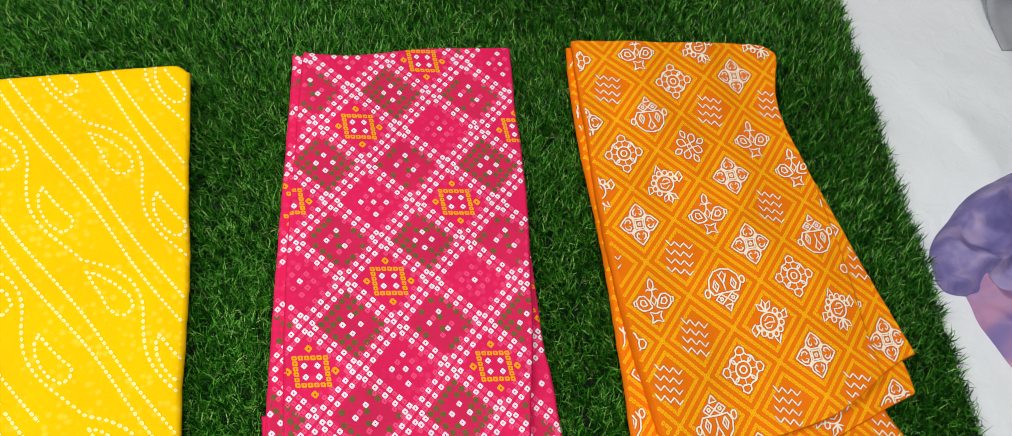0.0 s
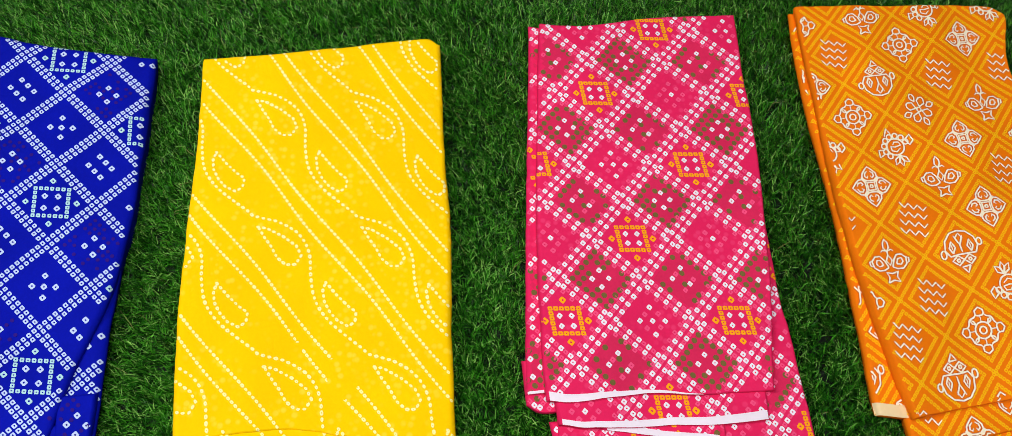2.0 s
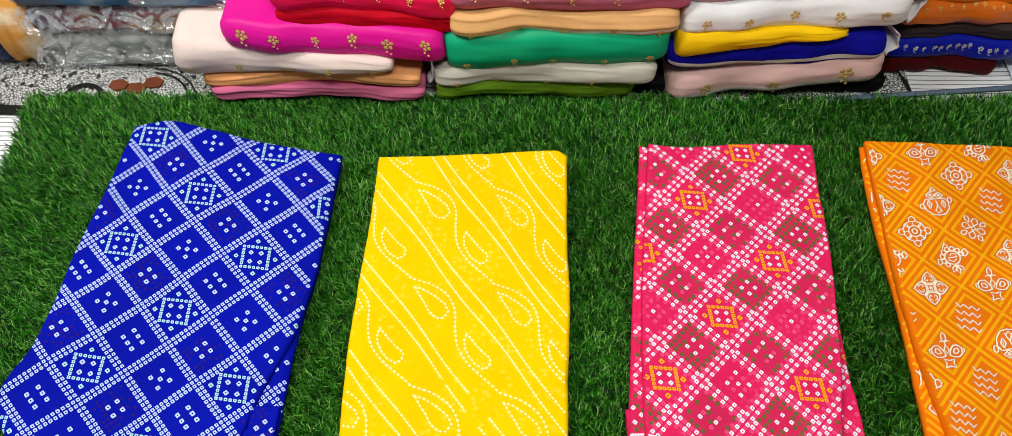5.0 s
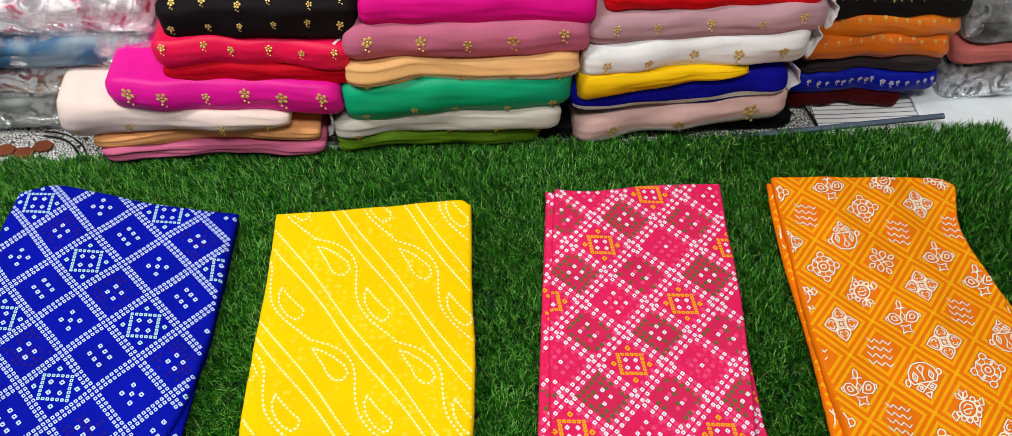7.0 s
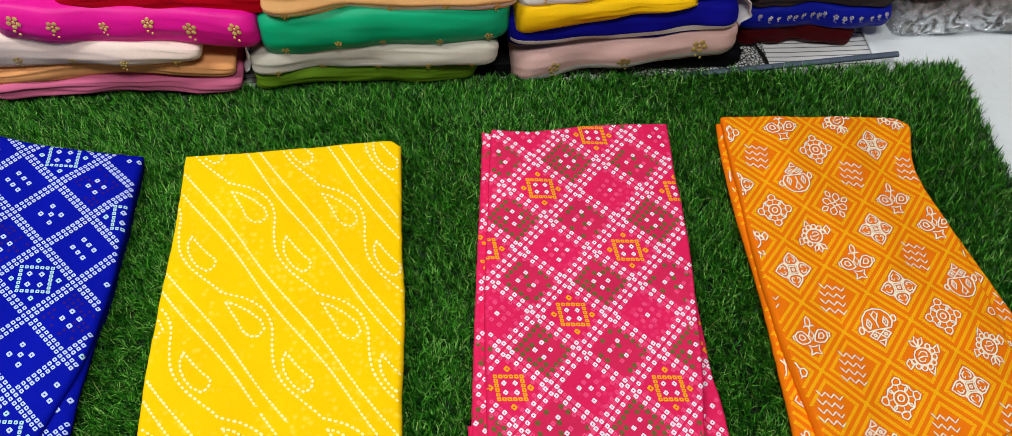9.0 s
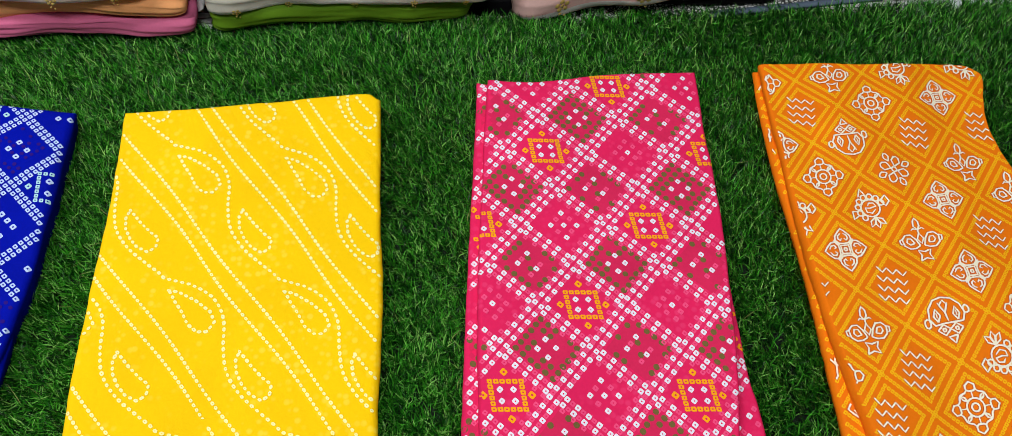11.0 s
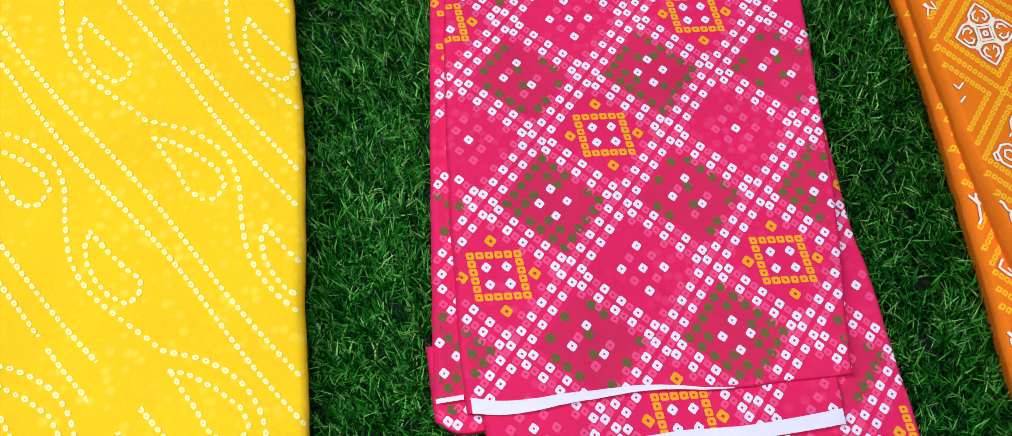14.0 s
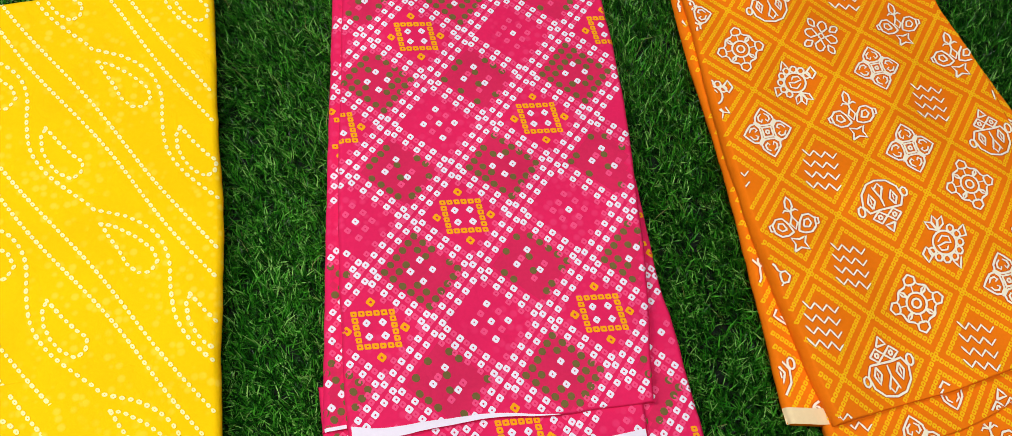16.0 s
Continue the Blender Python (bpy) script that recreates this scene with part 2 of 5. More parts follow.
class Print:
    """Ink on a cloth layer: dots and strokes in plan, laid on the layer's surface."""

    def __init__(self, sheet, lift=0.0004, over=(), margin=0.0028):
        self.sheet, self.lift, self.over, self.margin = sheet, lift, over, margin
        self.verts, self.faces = [], []

    def shown(self, x, y, slack=0.0):
        if self.sheet.depth(x, y) < self.margin + slack:
            return False
        return all(o.depth(x, y) < 0.002 for o in self.over)

    def put(self, x, y):
        x, y = self.sheet.clamp(x, y)
        self.verts.append((x, y, self.sheet.z(x, y) + self.lift))
        return len(self.verts) - 1

    def dot(self, x, y, ax, ay, hole=0.3, n=10, square=0.6):
        """A tie-dye ring: ax and ay are the two half axes, as plan vectors."""
        if not self.shown(x, y):
            return
        outer, inner = [], []
        cut = 0.70 if square < 0.8 else 0.42
        ring = [(1, -cut), (1, cut), (cut, 1), (-cut, 1), (-1, cut), (-1, -cut), (-cut, -1), (cut, -1)]
        n = len(ring)
        k1 = 1 + 0.10 * noise.noise((x * 700, y * 700, 0.5))
        k2 = 1 + 0.10 * noise.noise((x * 700, y * 700, 4.5))
        ox, oy = 0.1 * noise.noise((x * 900, y * 900, 2.5)), 0.1 * noise.noise((x * 900, y * 900, 7.5))
        for c, s in ring:
            c, s = c * k1, s * k2
            outer.append(self.put(x + c * ax[0] + s * ay[0], y + c * ax[1] + s * ay[1]))
            if hole:
                c, s = c * hole + ox, s * hole + oy
                inner.append(self.put(x + c * ax[0] + s * ay[0], y + c * ax[1] + s * ay[1]))
        if hole:
            for k in range(n):
                m = (k + 1) % n
                self.faces.append((outer[k], outer[m], inner[m], inner[k]))
        else:
            self.faces.append(tuple(outer))

    def stroke(self, pts, width):
        """A line of ink with round ends."""
        fine = []
        for (x0, y0), (x1, y1) in zip(pts, pts[1:]):
            steps = max(1, int(math.hypot(x1 - x0, y1 - y0) / 0.004))
            fine += [(x0 + (x1 - x0) * k / steps, y0 + (y1 - y0) * k / steps) for k in range(steps)]
        fine.append(pts[-1])
        last = None
        for k, (x, y) in enumerate(fine):
            a, b = fine[max(0, k - 1)], fine[min(len(fine) - 1, k + 1)]
            dx, dy = b[0] - a[0], b[1] - a[1]
            h = math.hypot(dx, dy) or 1.0
            w = width * 0.5 * (0.6 if k in (0, len(fine) - 1) and a != b and fine[0] != fine[-1] else 1.0)
            w *= 1 + 0.12 * noise.noise((x * 300, y * 300, 1.5))
            if not self.shown(x, y):
                last = None
                continue
            now = (self.put(x - dy / h * w, y + dx / h * w), self.put(x + dy / h * w, y - dx / h * w))
            if last:
                self.faces.append((last[0], last[1], now[1], now[0]))
            last = now

    def patch(self, cell, i, j, half, n=9):
        """A filled square of ink that follows the cloth."""
        grid = {}
        for k in range(n + 1):
            for m in range(n + 1):
                x, y = cell(i + half * (2 * k / n - 1), j + half * (2 * m / n - 1))
                if self.shown(x, y):
                    grid[k, m] = self.put(x, y)
        for k in range(n):
            for m in range(n):
                q = [(k, m), (k + 1, m), (k + 1, m + 1), (k, m + 1)]
                if all(c in grid for c in q):
                    self.faces.append(tuple(grid[c] for c in q))

    def build(self, name, mat, parent, label=""):
        if self.faces:
            ob = part(name, self.verts, self.faces, mat, parent, label, smooth=False)
            ob["kind"] = "stuff"


def lattice(o, a, b):
    return lambda i, j: (o[0] + i * a[0] + j * b[0], o[1] + i * a[1] + j * b[1])


def times(v, k):
    return (v[0] * k, v[1] * k)


def plus(v, w):
    return (v[0] + w[0], v[1] + w[1])


# ---- structure ----
def structure(name, verts, faces, mat, label, category, smooth=False):
    return tagged(mesh_from(name, verts, faces, mat, None, "", smooth), label, category, "", "structure")


structure("floor", *box_data(-2.6, 2.4, -2.2, 2.8, -0.14, -0.042), FLOOR, "pale stone shop floor under the cloths", "floor")
structure("wall_north", *box_data(-2.6, 2.4, 2.8, 2.9, -0.14, 2.8), PAINT, "plain white painted wall behind the stacks", "wall")
structure("wall_south", *box_data(-2.6, 2.4, -2.3, -2.2, -0.14, 2.8), PAINT, "plain white painted wall of the shop", "wall")
structure("wall_west", *box_data(-2.7, -2.6, -2.3, 2.9, -0.14, 2.8), PAINT, "plain white painted side wall", "wall")
structure("wall_east", *box_data(2.4, 2.5, -2.3, 2.9, -0.14, 2.8), PAINT, "plain white painted side wall", "wall")
structure("ceiling", *box_data(-2.7, 2.5, -2.3, 2.9, 2.8, 2.9), PAINT, "plain white ceiling", "ceiling")


# ---- white sheets on the floor ----
def stripe_build(n, l, b):
    """White cotton with thin wavering grey printed lines."""
    tc = n.new("ShaderNodeTexCoord")
    w = add(n, "ShaderNodeTexWave", Scale=30.0, Distortion=2.2, Detail=2.0, Detail_Scale=0.35)
    w.bands_direction = "Y"
    l.new(tc.outputs["Object"], w.inputs["Vector"])
    r = ramp(n, [(0.0, (0.12, 0.12, 0.12)), (0.05, (0.30, 0.30, 0.30)), (0.11, (0.82, 0.82, 0.83)), (1.0, (0.88, 0.88, 0.88))])
    l.new(w.outputs["Fac"], r.inputs[0])
    l.new(r.outputs[0], b.inputs["Base Color"])
    b.inputs["Roughness"].default_value = 0.85


def lace_build(n, l, b):
    """Black block print of leaves and net on white cotton."""
    tc = n.new("ShaderNodeTexCoord")
    v = add(n, "ShaderNodeTexVoronoi", Scale=210.0)
    v.feature = "DISTANCE_TO_EDGE"
    big = add(n, "ShaderNodeTexVoronoi", Scale=48.0)
    l.new(tc.outputs["Object"], v.inputs["Vector"])
    l.new(tc.outputs["Object"], big.inputs["Vector"])
    r = ramp(n, [(0.0, (0.03, 0.03, 0.03)), (0.10, (0.05, 0.05, 0.05)), (0.16, (0.74, 0.74, 0.72)), (1.0, (0.78, 0.78, 0.76))])
    l.new(v.outputs["Distance"], r.inputs[0])
    r2 = ramp(n, [(0.0, (0.03, 0.03, 0.03)), (0.20, (0.03, 0.03, 0.03)), (0.24, (1, 1, 1)), (0.55, (1, 1, 1))])
    l.new(big.outputs["Distance"], r2.inputs[0])
    m = n.new("ShaderNodeMix")
    m.data_type, m.blend_type = "RGBA", "MULTIPLY"
    m.inputs[0].default_value = 1.0
    l.new(r.outputs[0], m.inputs[6])
    l.new(r2.outputs[0], m.inputs[7])
    l.new(m.outputs[2], b.inputs["Base Color"])
    b.inputs["Roughness"].default_value = 0.85


STRIPE = material("lined_cotton", stripe_build)
LACE = material("block_print_cotton", lace_build)
SHEET_WHITE = cloth_material("white_cotton", (0.85, 0.90, 0.94), spread=0.04)


def laid_cloth(name, x0, x1, y0, y1, z, lift, mat, label, nx=60, ny=60, thick=0.003, seed=0.0, folds=0.0):
    """A thin cloth spread on the floor, with low creases."""
    verts, faces = [], []
    for side in (0, 1):
        for j in range(ny + 1):
            for i in range(nx + 1):
                x, y = x0 + (x1 - x0) * i / nx, y0 + (y1 - y0) * j / ny
                w = noise.noise((x * 3 + seed, y * 3, seed)) + 0.5 * noise.noise((x * 9, y * 9 + seed, seed))
                f = folds * max(0.0, 1 - 3.0 * abs(noise.noise((x * 3.2 + y * 4.2, (y - x) * 0.9 + seed, 2.0)))) ** 2 * min(1.0, max(0.0, (x - 0.74) / 0.1))
                verts.append((x, y, z + lift * (0.6 + 0.5 * w) + f - side * thick))
    n = (nx + 1) * (ny + 1)
    for j in range(ny):
        for i in range(nx):
            a = j * (nx + 1) + i
            faces.append((a, a + 1, a + nx + 2, a + nx + 1))
            faces.append((n + a, n + a + nx + 1, n + a + nx + 2, n + a + 1))
    ring = [i for i in range(nx + 1)] + [j * (nx + 1) + nx for j in range(1, ny + 1)]
    ring += [ny * (nx + 1) + i for i in range(nx - 1, -1, -1)] + [j * (nx + 1) for j in range(ny - 1, 0, -1)]
    for k in range(len(ring)):
        m = (k + 1) % len(ring)
        faces.append((ring[m], ring[k], n + ring[k], n + ring[m]))
    return tagged(mesh_from(name, verts, faces, mat), label, "cloth")


laid_cloth("floor_sheet", -2.4, 0.62, -1.6, 2.6, -0.036, 0.002, STRIPE, "white cotton floor sheet printed with thin grey lines")
laid_cloth("white_sheet", 0.585, 2.2, -1.4, 1.9, -0.030, 0.003, SHEET_WHITE, "creased white cotton sheet spread beside the grass mat", 190, 190, 0.003, 4.0, 0.010)
laid_cloth("printed_cloth", -1.30, -0.70, 0.96, 1.35, -0.031, 0.002, LACE, "white cotton cloth with black lace block print", 40, 30)
laid_cloth("printed_cloth", -0.10, 0.40, 0.962, 1.30, -0.0305, 0.002, LACE, "white cotton cloth with black leaf block print", 40, 30)


# ---- artificial grass mat ----
GROUND = -0.024


def turf_right(y):
    return 0.676 + 0.05 * (y - 0.25)


def turf_left(y):
    return -1.12


SINK = 0.0
COVER = []


def build_turf():
    turf = empty("artificial_grass_mat", (-0.2, 0.3, GROUND), "dark green artificial grass mat with curly fibres on the floor", "grass mat")
    ys = [-0.5 + 1.474 * k / 24 for k in range(25)]
    verts, faces = [], []
    for y in ys:
        verts += [(turf_left(y), y, GROUND), (turf_right(y), y, GROUND), (turf_left(y), y, GROUND - 0.005), (turf_right(y), y, GROUND - 0.005)]
    for k in range(24):
        a = 4 * k
        faces += [(a, a + 1, a + 5, a + 4), (a + 3, a + 2, a + 6, a + 7), (a, a + 4, a + 6, a + 2), (a + 1, a + 3, a + 7, a + 5)]
    faces += [(0, 2, 3, 1), (96, 97, 99, 98)]
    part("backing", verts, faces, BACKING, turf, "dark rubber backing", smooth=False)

    rng = np.random.default_rng(5)

    def blades(name, count, y0, y1, mat, length, width, label="", per=9):
        tufts = count // per
        tx0 = np.repeat(rng.uniform(-1.125, 0.715, tufts), per)
        ty0 = np.repeat(rng.uniform(y0, y1, tufts), per)
        tuft_turn = np.repeat(rng.normal(0, 1.0, tufts), per)
        count = tufts * per
        x = tx0 + rng.normal(0, 0.0012, count)
        y = ty0 + rng.normal(0, 0.0012, count)
        ok = (x > -1.12) & (x < 0.676 + 0.05 * (y - 0.25))
        for sheet in COVER:
            ty = np.linspace(0.1, 0.95, 120)
            tx = np.linspace(-1.1, 0.75, 120)
            lx = np.interp(y, ty, [sheet.left(v) for v in ty])
            rx = np.interp(y, ty, [sheet.right(v) for v in ty])
            by = np.interp(x, tx, [sheet.bottom(v) for v in tx])
            uy = np.interp(x, tx, [sheet.top(v) for v in tx])
            d = np.minimum(np.minimum(x - lx, rx - x), np.minimum(y - by, uy - y))
            ok &= d < 0.011
        x, y, tuft_turn = x[ok], y[ok], tuft_turn[ok]
        n = len(x)
        swirl = np.sin(x * 9 + 2.0 * np.sin(y * 6)) + np.cos(y * 11 + 1.7 * np.sin(x * 7))
        turn = 2.75 + 0.45 * swirl + 0.7 * tuft_turn + rng.normal(0, 0.9, n)
        size = length * rng.uniform(0.6, 1.25, n)
        lean = rng.uniform(0.35, 1.25, n)
        curl = rng.normal(0, 0.9, n)
        side = rng.uniform(-0.6, 0.6, n)
        half = width * rng.uniform(0.35, 0.62, n)
        px, py, pz = x.copy(), y.copy(), np.full(n, GROUND)
        ang, tip = lean * 0.35, turn.copy()
        rows = []
        for k in range(3):
            w = half * (1.0, 0.9, 0.0)[k]
            cx, cy = -np.sin(tip + side), np.cos(tip + side)
            if k < 2:
                rows.append(np.stack([px - cx * w, py - cy * w, pz], 1))
                rows.append(np.stack([px + cx * w, py + cy * w, pz], 1))
            else:
                rows.append(np.stack([px, py, pz], 1))
            step = size * (0.55, 0.45, 0.0)[k]
            px = px + np.cos(tip) * np.sin(ang) * step
            py = py + np.sin(tip) * np.sin(ang) * step
            pz = pz + np.cos(ang) * step
            ang = np.minimum(ang + lean * 0.75, 1.75)
            tip = tip + curl * 0.6
        co = np.stack(rows, 1).reshape(-1, 3) - np.array([-0.2, 0.3, GROUND])
        base = (np.arange(n) * 5)[:, None]
        loops = np.concatenate([base + np.array([0, 1, 3, 2]), base + np.array([2, 3, 4])], 1).reshape(-1)
        starts = ((np.arange(n) * 7)[:, None] + np.array([0, 4])).reshape(-1)
        me = bpy.data.meshes.new(name)
        me.vertices.add(len(co))
        me.vertices.foreach_set("co", co.astype(np.float32).reshape(-1))
        me.loops.add(len(loops))
        me.loops.foreach_set("vertex_index", loops.astype(np.int32))
        me.polygons.add(len(starts))
        me.polygons.foreach_set("loop_start", starts.astype(np.int32))
        me.materials.append(mat)
        me.update(calc_edges=True)
        ob = new(name, me)
        ob.parent = turf
        tagged(ob, label, "", "", "stuff")

    blades("turf_fibre", 540000, 0.17, 0.976, GRASS, 0.0225, 0.0014)
    blades("turf_fibre", 45000, -0.5, 0.17, GRASS, 0.026, 0.0026)
    blades("dry_fibre", 420, 0.17, 0.97, DRY, 0.034, 0.0008, "pale dry curled fibres", 1)


# ---- print patterns ----
def squares_of_dots(p, c, e, n, half_e, half_n, count, ax, ay):
    """A small hollow square made of dots."""
    for k in range(count):
        s = -1 + 2 * k / (count - 1)
        for q in (-1, 1):
            p.dot(*plus(c, plus(times(e, half_e * s), times(n, half_n * q))), ax, ay, 0.28)
            if 0 < k < count - 1:
                p.dot(*plus(c, plus(times(e, half_e * q), times(n, half_n * s))), ax, ay, 0.28)


def blue_pattern(sheet, thing, over=(), lift=0.0004):
    a, b = (0.0505, -0.0568), (0.0500, 0.0434)

    def cell(i, j):
        """The woven repeat, drawn a little out of true where the cloth is pulled."""
        x, y = -0.770 + i * a[0] + j * b[0], 0.537 + i * a[1] + j * b[1]
        return x + 0.0055 * noise.noise((x * 5.5, y * 5.5, 8.1)), y + 0.0055 * noise.noise((x * 5.5, y * 5.5, 3.1))

    e, n = plus(a, b), plus(times(a, -1), b)
    ink, mint, plum = Print(sheet, lift, over), Print(sheet, lift, over), Print(sheet, lift - 0.0001, over)
    da, db = times(a, 0.035), times(b, 0.035)
    sa, sb = times(a, 0.043), times(b, 0.043)
    for i in range(-9, 10):
        for j in range(-9, 10):
            c = cell(i, j)
            if not -1.0 < c[0] < -0.5 or not 0.1 < c[1] < 0.98:
                continue
            for k in range(10):
                s = (k + 0.5) / 10 - 0.5
                for r in (-0.047, 0.047):
                    ink.dot(*cell(i + 0.5 + r, j + s), da, db, 0.34)
                    if abs(s) < 0.43:
                        ink.dot(*cell(i + s, j + 0.5 + r), da, db, 0.34)
            if i % 2 == 0 and j % 2 == 0:
                squares_of_dots(mint, c, e, n, 0.19, 0.17, 7, times(e, 0.023), times(n, 0.023))
                for q in (-1, 1):
                    mint.dot(*plus(c, times(e, 0.29 * q)), sa, sb)
                    mint.dot(*plus(c, times(n, 0.27 * q)), sa, sb)
                    for w in (-1, 1):
                        ink.dot(*plus(c, plus(times(e, 0.075 * q), times(n, 0.075 * w))), sa, sb)
            elif i % 2 and j % 2:
                ink.dot(*c, sa, sb)
                for q in (-1, 1):
                    ink.dot(*plus(c, times(e, 0.13 * q)), sa, sb)
                    ink.dot(*plus(c, times(n, 0.13 * q)), sa, sb)
            elif i % 2:
                for k in range(7):
                    for m in range(7):
                        if noise.noise((c[0] * 70 + k * 3.1, c[1] * 70 + m * 4.7, 0.9)) > -0.05:
                            plum.dot(*cell(i + (k - 3) * 0.105, j + (m - 3) * 0.105), times(a, 0.03), times(b, 0.03), 0, square=0.9)
                for q in (-1, 1):
                    ink.dot(*plus(c, times(e, 0.10 * q)), sa, sb)
                    ink.dot(*plus(c, times(n, 0.10 * q)), sa, sb)
            else:
                for q in (-1, 0, 1):
                    for w in (-1, 1):
                        ink.dot(*cell(i + 0.15 * q, j + 0.12 * w), sa, sb)
    plum.build("plum_dot_print", PLUM_INK, thing, "faint plum dots")
    ink.build("dot_print", BLUE_INK, thing, "pale tie-dye dot print")
    mint.build("square_print", MINT_INK, thing, "mint green dotted squares")


def yellow_pattern(sheet, thing, over=(), lift=0.0004):
    def at(s, t):
        """The repeat of the print, slightly stretched where the cloth is pulled."""
        return (-0.4450 + 0.1228 * s - 0.0008 * t - 0.0011 * s * t - 0.0024 * s * s + 0.0033 * t * t,
                0.7595 - 0.0080 * s - 0.1665 * t + 0.0006 * s * t - 0.0021 * s * s)

    ink = Print(sheet, lift, over)
    drop1 = [(0.047, 0.085), (0.129, 0.096), (0.283, 0.161), (0.404, 0.234), (0.443, 0.302), (0.384, 0.367), (0.294, 0.369), (0.214, 0.316), (0.166, 0.236), (0.103, 0.164)]
    drop2 = [(0.66, 0.498), (0.756, 0.591), (0.852, 0.667), (0.925, 0.708), (0.907, 0.775), (0.841, 0.811), (0.743, 0.771), (0.679, 0.711), (0.632, 0.632), (0.626, 0.549)]

    def chain(pts, pitch, size):
        run = 0.0
        for (x0, y0), (x1, y1) in zip(pts, pts[1:]):
            d = math.hypot(x1 - x0, y1 - y0)
            ux, uy = (x1 - x0) / (d or 1), (y1 - y0) / (d or 1)
            while run < d:
                k = 1 + 0.25 * noise.noise((x0 * 90, y0 * 90 + run * 300, 0.2))
                ink.dot(x0 + ux * run, y0 + uy * run, (ux * size * 1.2 * k, uy * size * 1.2 * k), (-uy * size * 0.85 * k, ux * size * 0.85 * k), 0.22, 8, 0.9)
                run += pitch
            run -= d

    for i in range(-6, 7):
        for base, wob in ((0.445, 0.025), (0.63, 0.02)):
            chain([at(i + base + t + wob * math.sin(t * 6.28 + base * 9), t) for t in (k / 20 - 3 for k in range(141))], 0.0060, 0.00185)
        chain([at(i + t + s_of(t - math.floor(t)), t) for t in (k / 24 - 3 for k in range(168))], 0.0072, 0.00195)
        for j in range(-3, 5):
            for drop in (drop1, drop2):
                ring = [at(i + s, j + t) for s, t in drop]
                chain(ring + ring[:1], 0.0066, 0.00185)
    ink.build("dotted_vine_print", CREAM_INK, thing, "cream dotted lines and paisley print")


S_CURVE = curve_of([(0.0, 0.0), (0.041, 0.179), (0.137, 0.286), (0.278, 0.24), (0.468, 0.053), (0.633, -0.083), (0.773, -0.112), (0.889, -0.058), (1.0, 0.02)])


def s_of(f):
    return S_CURVE(f)


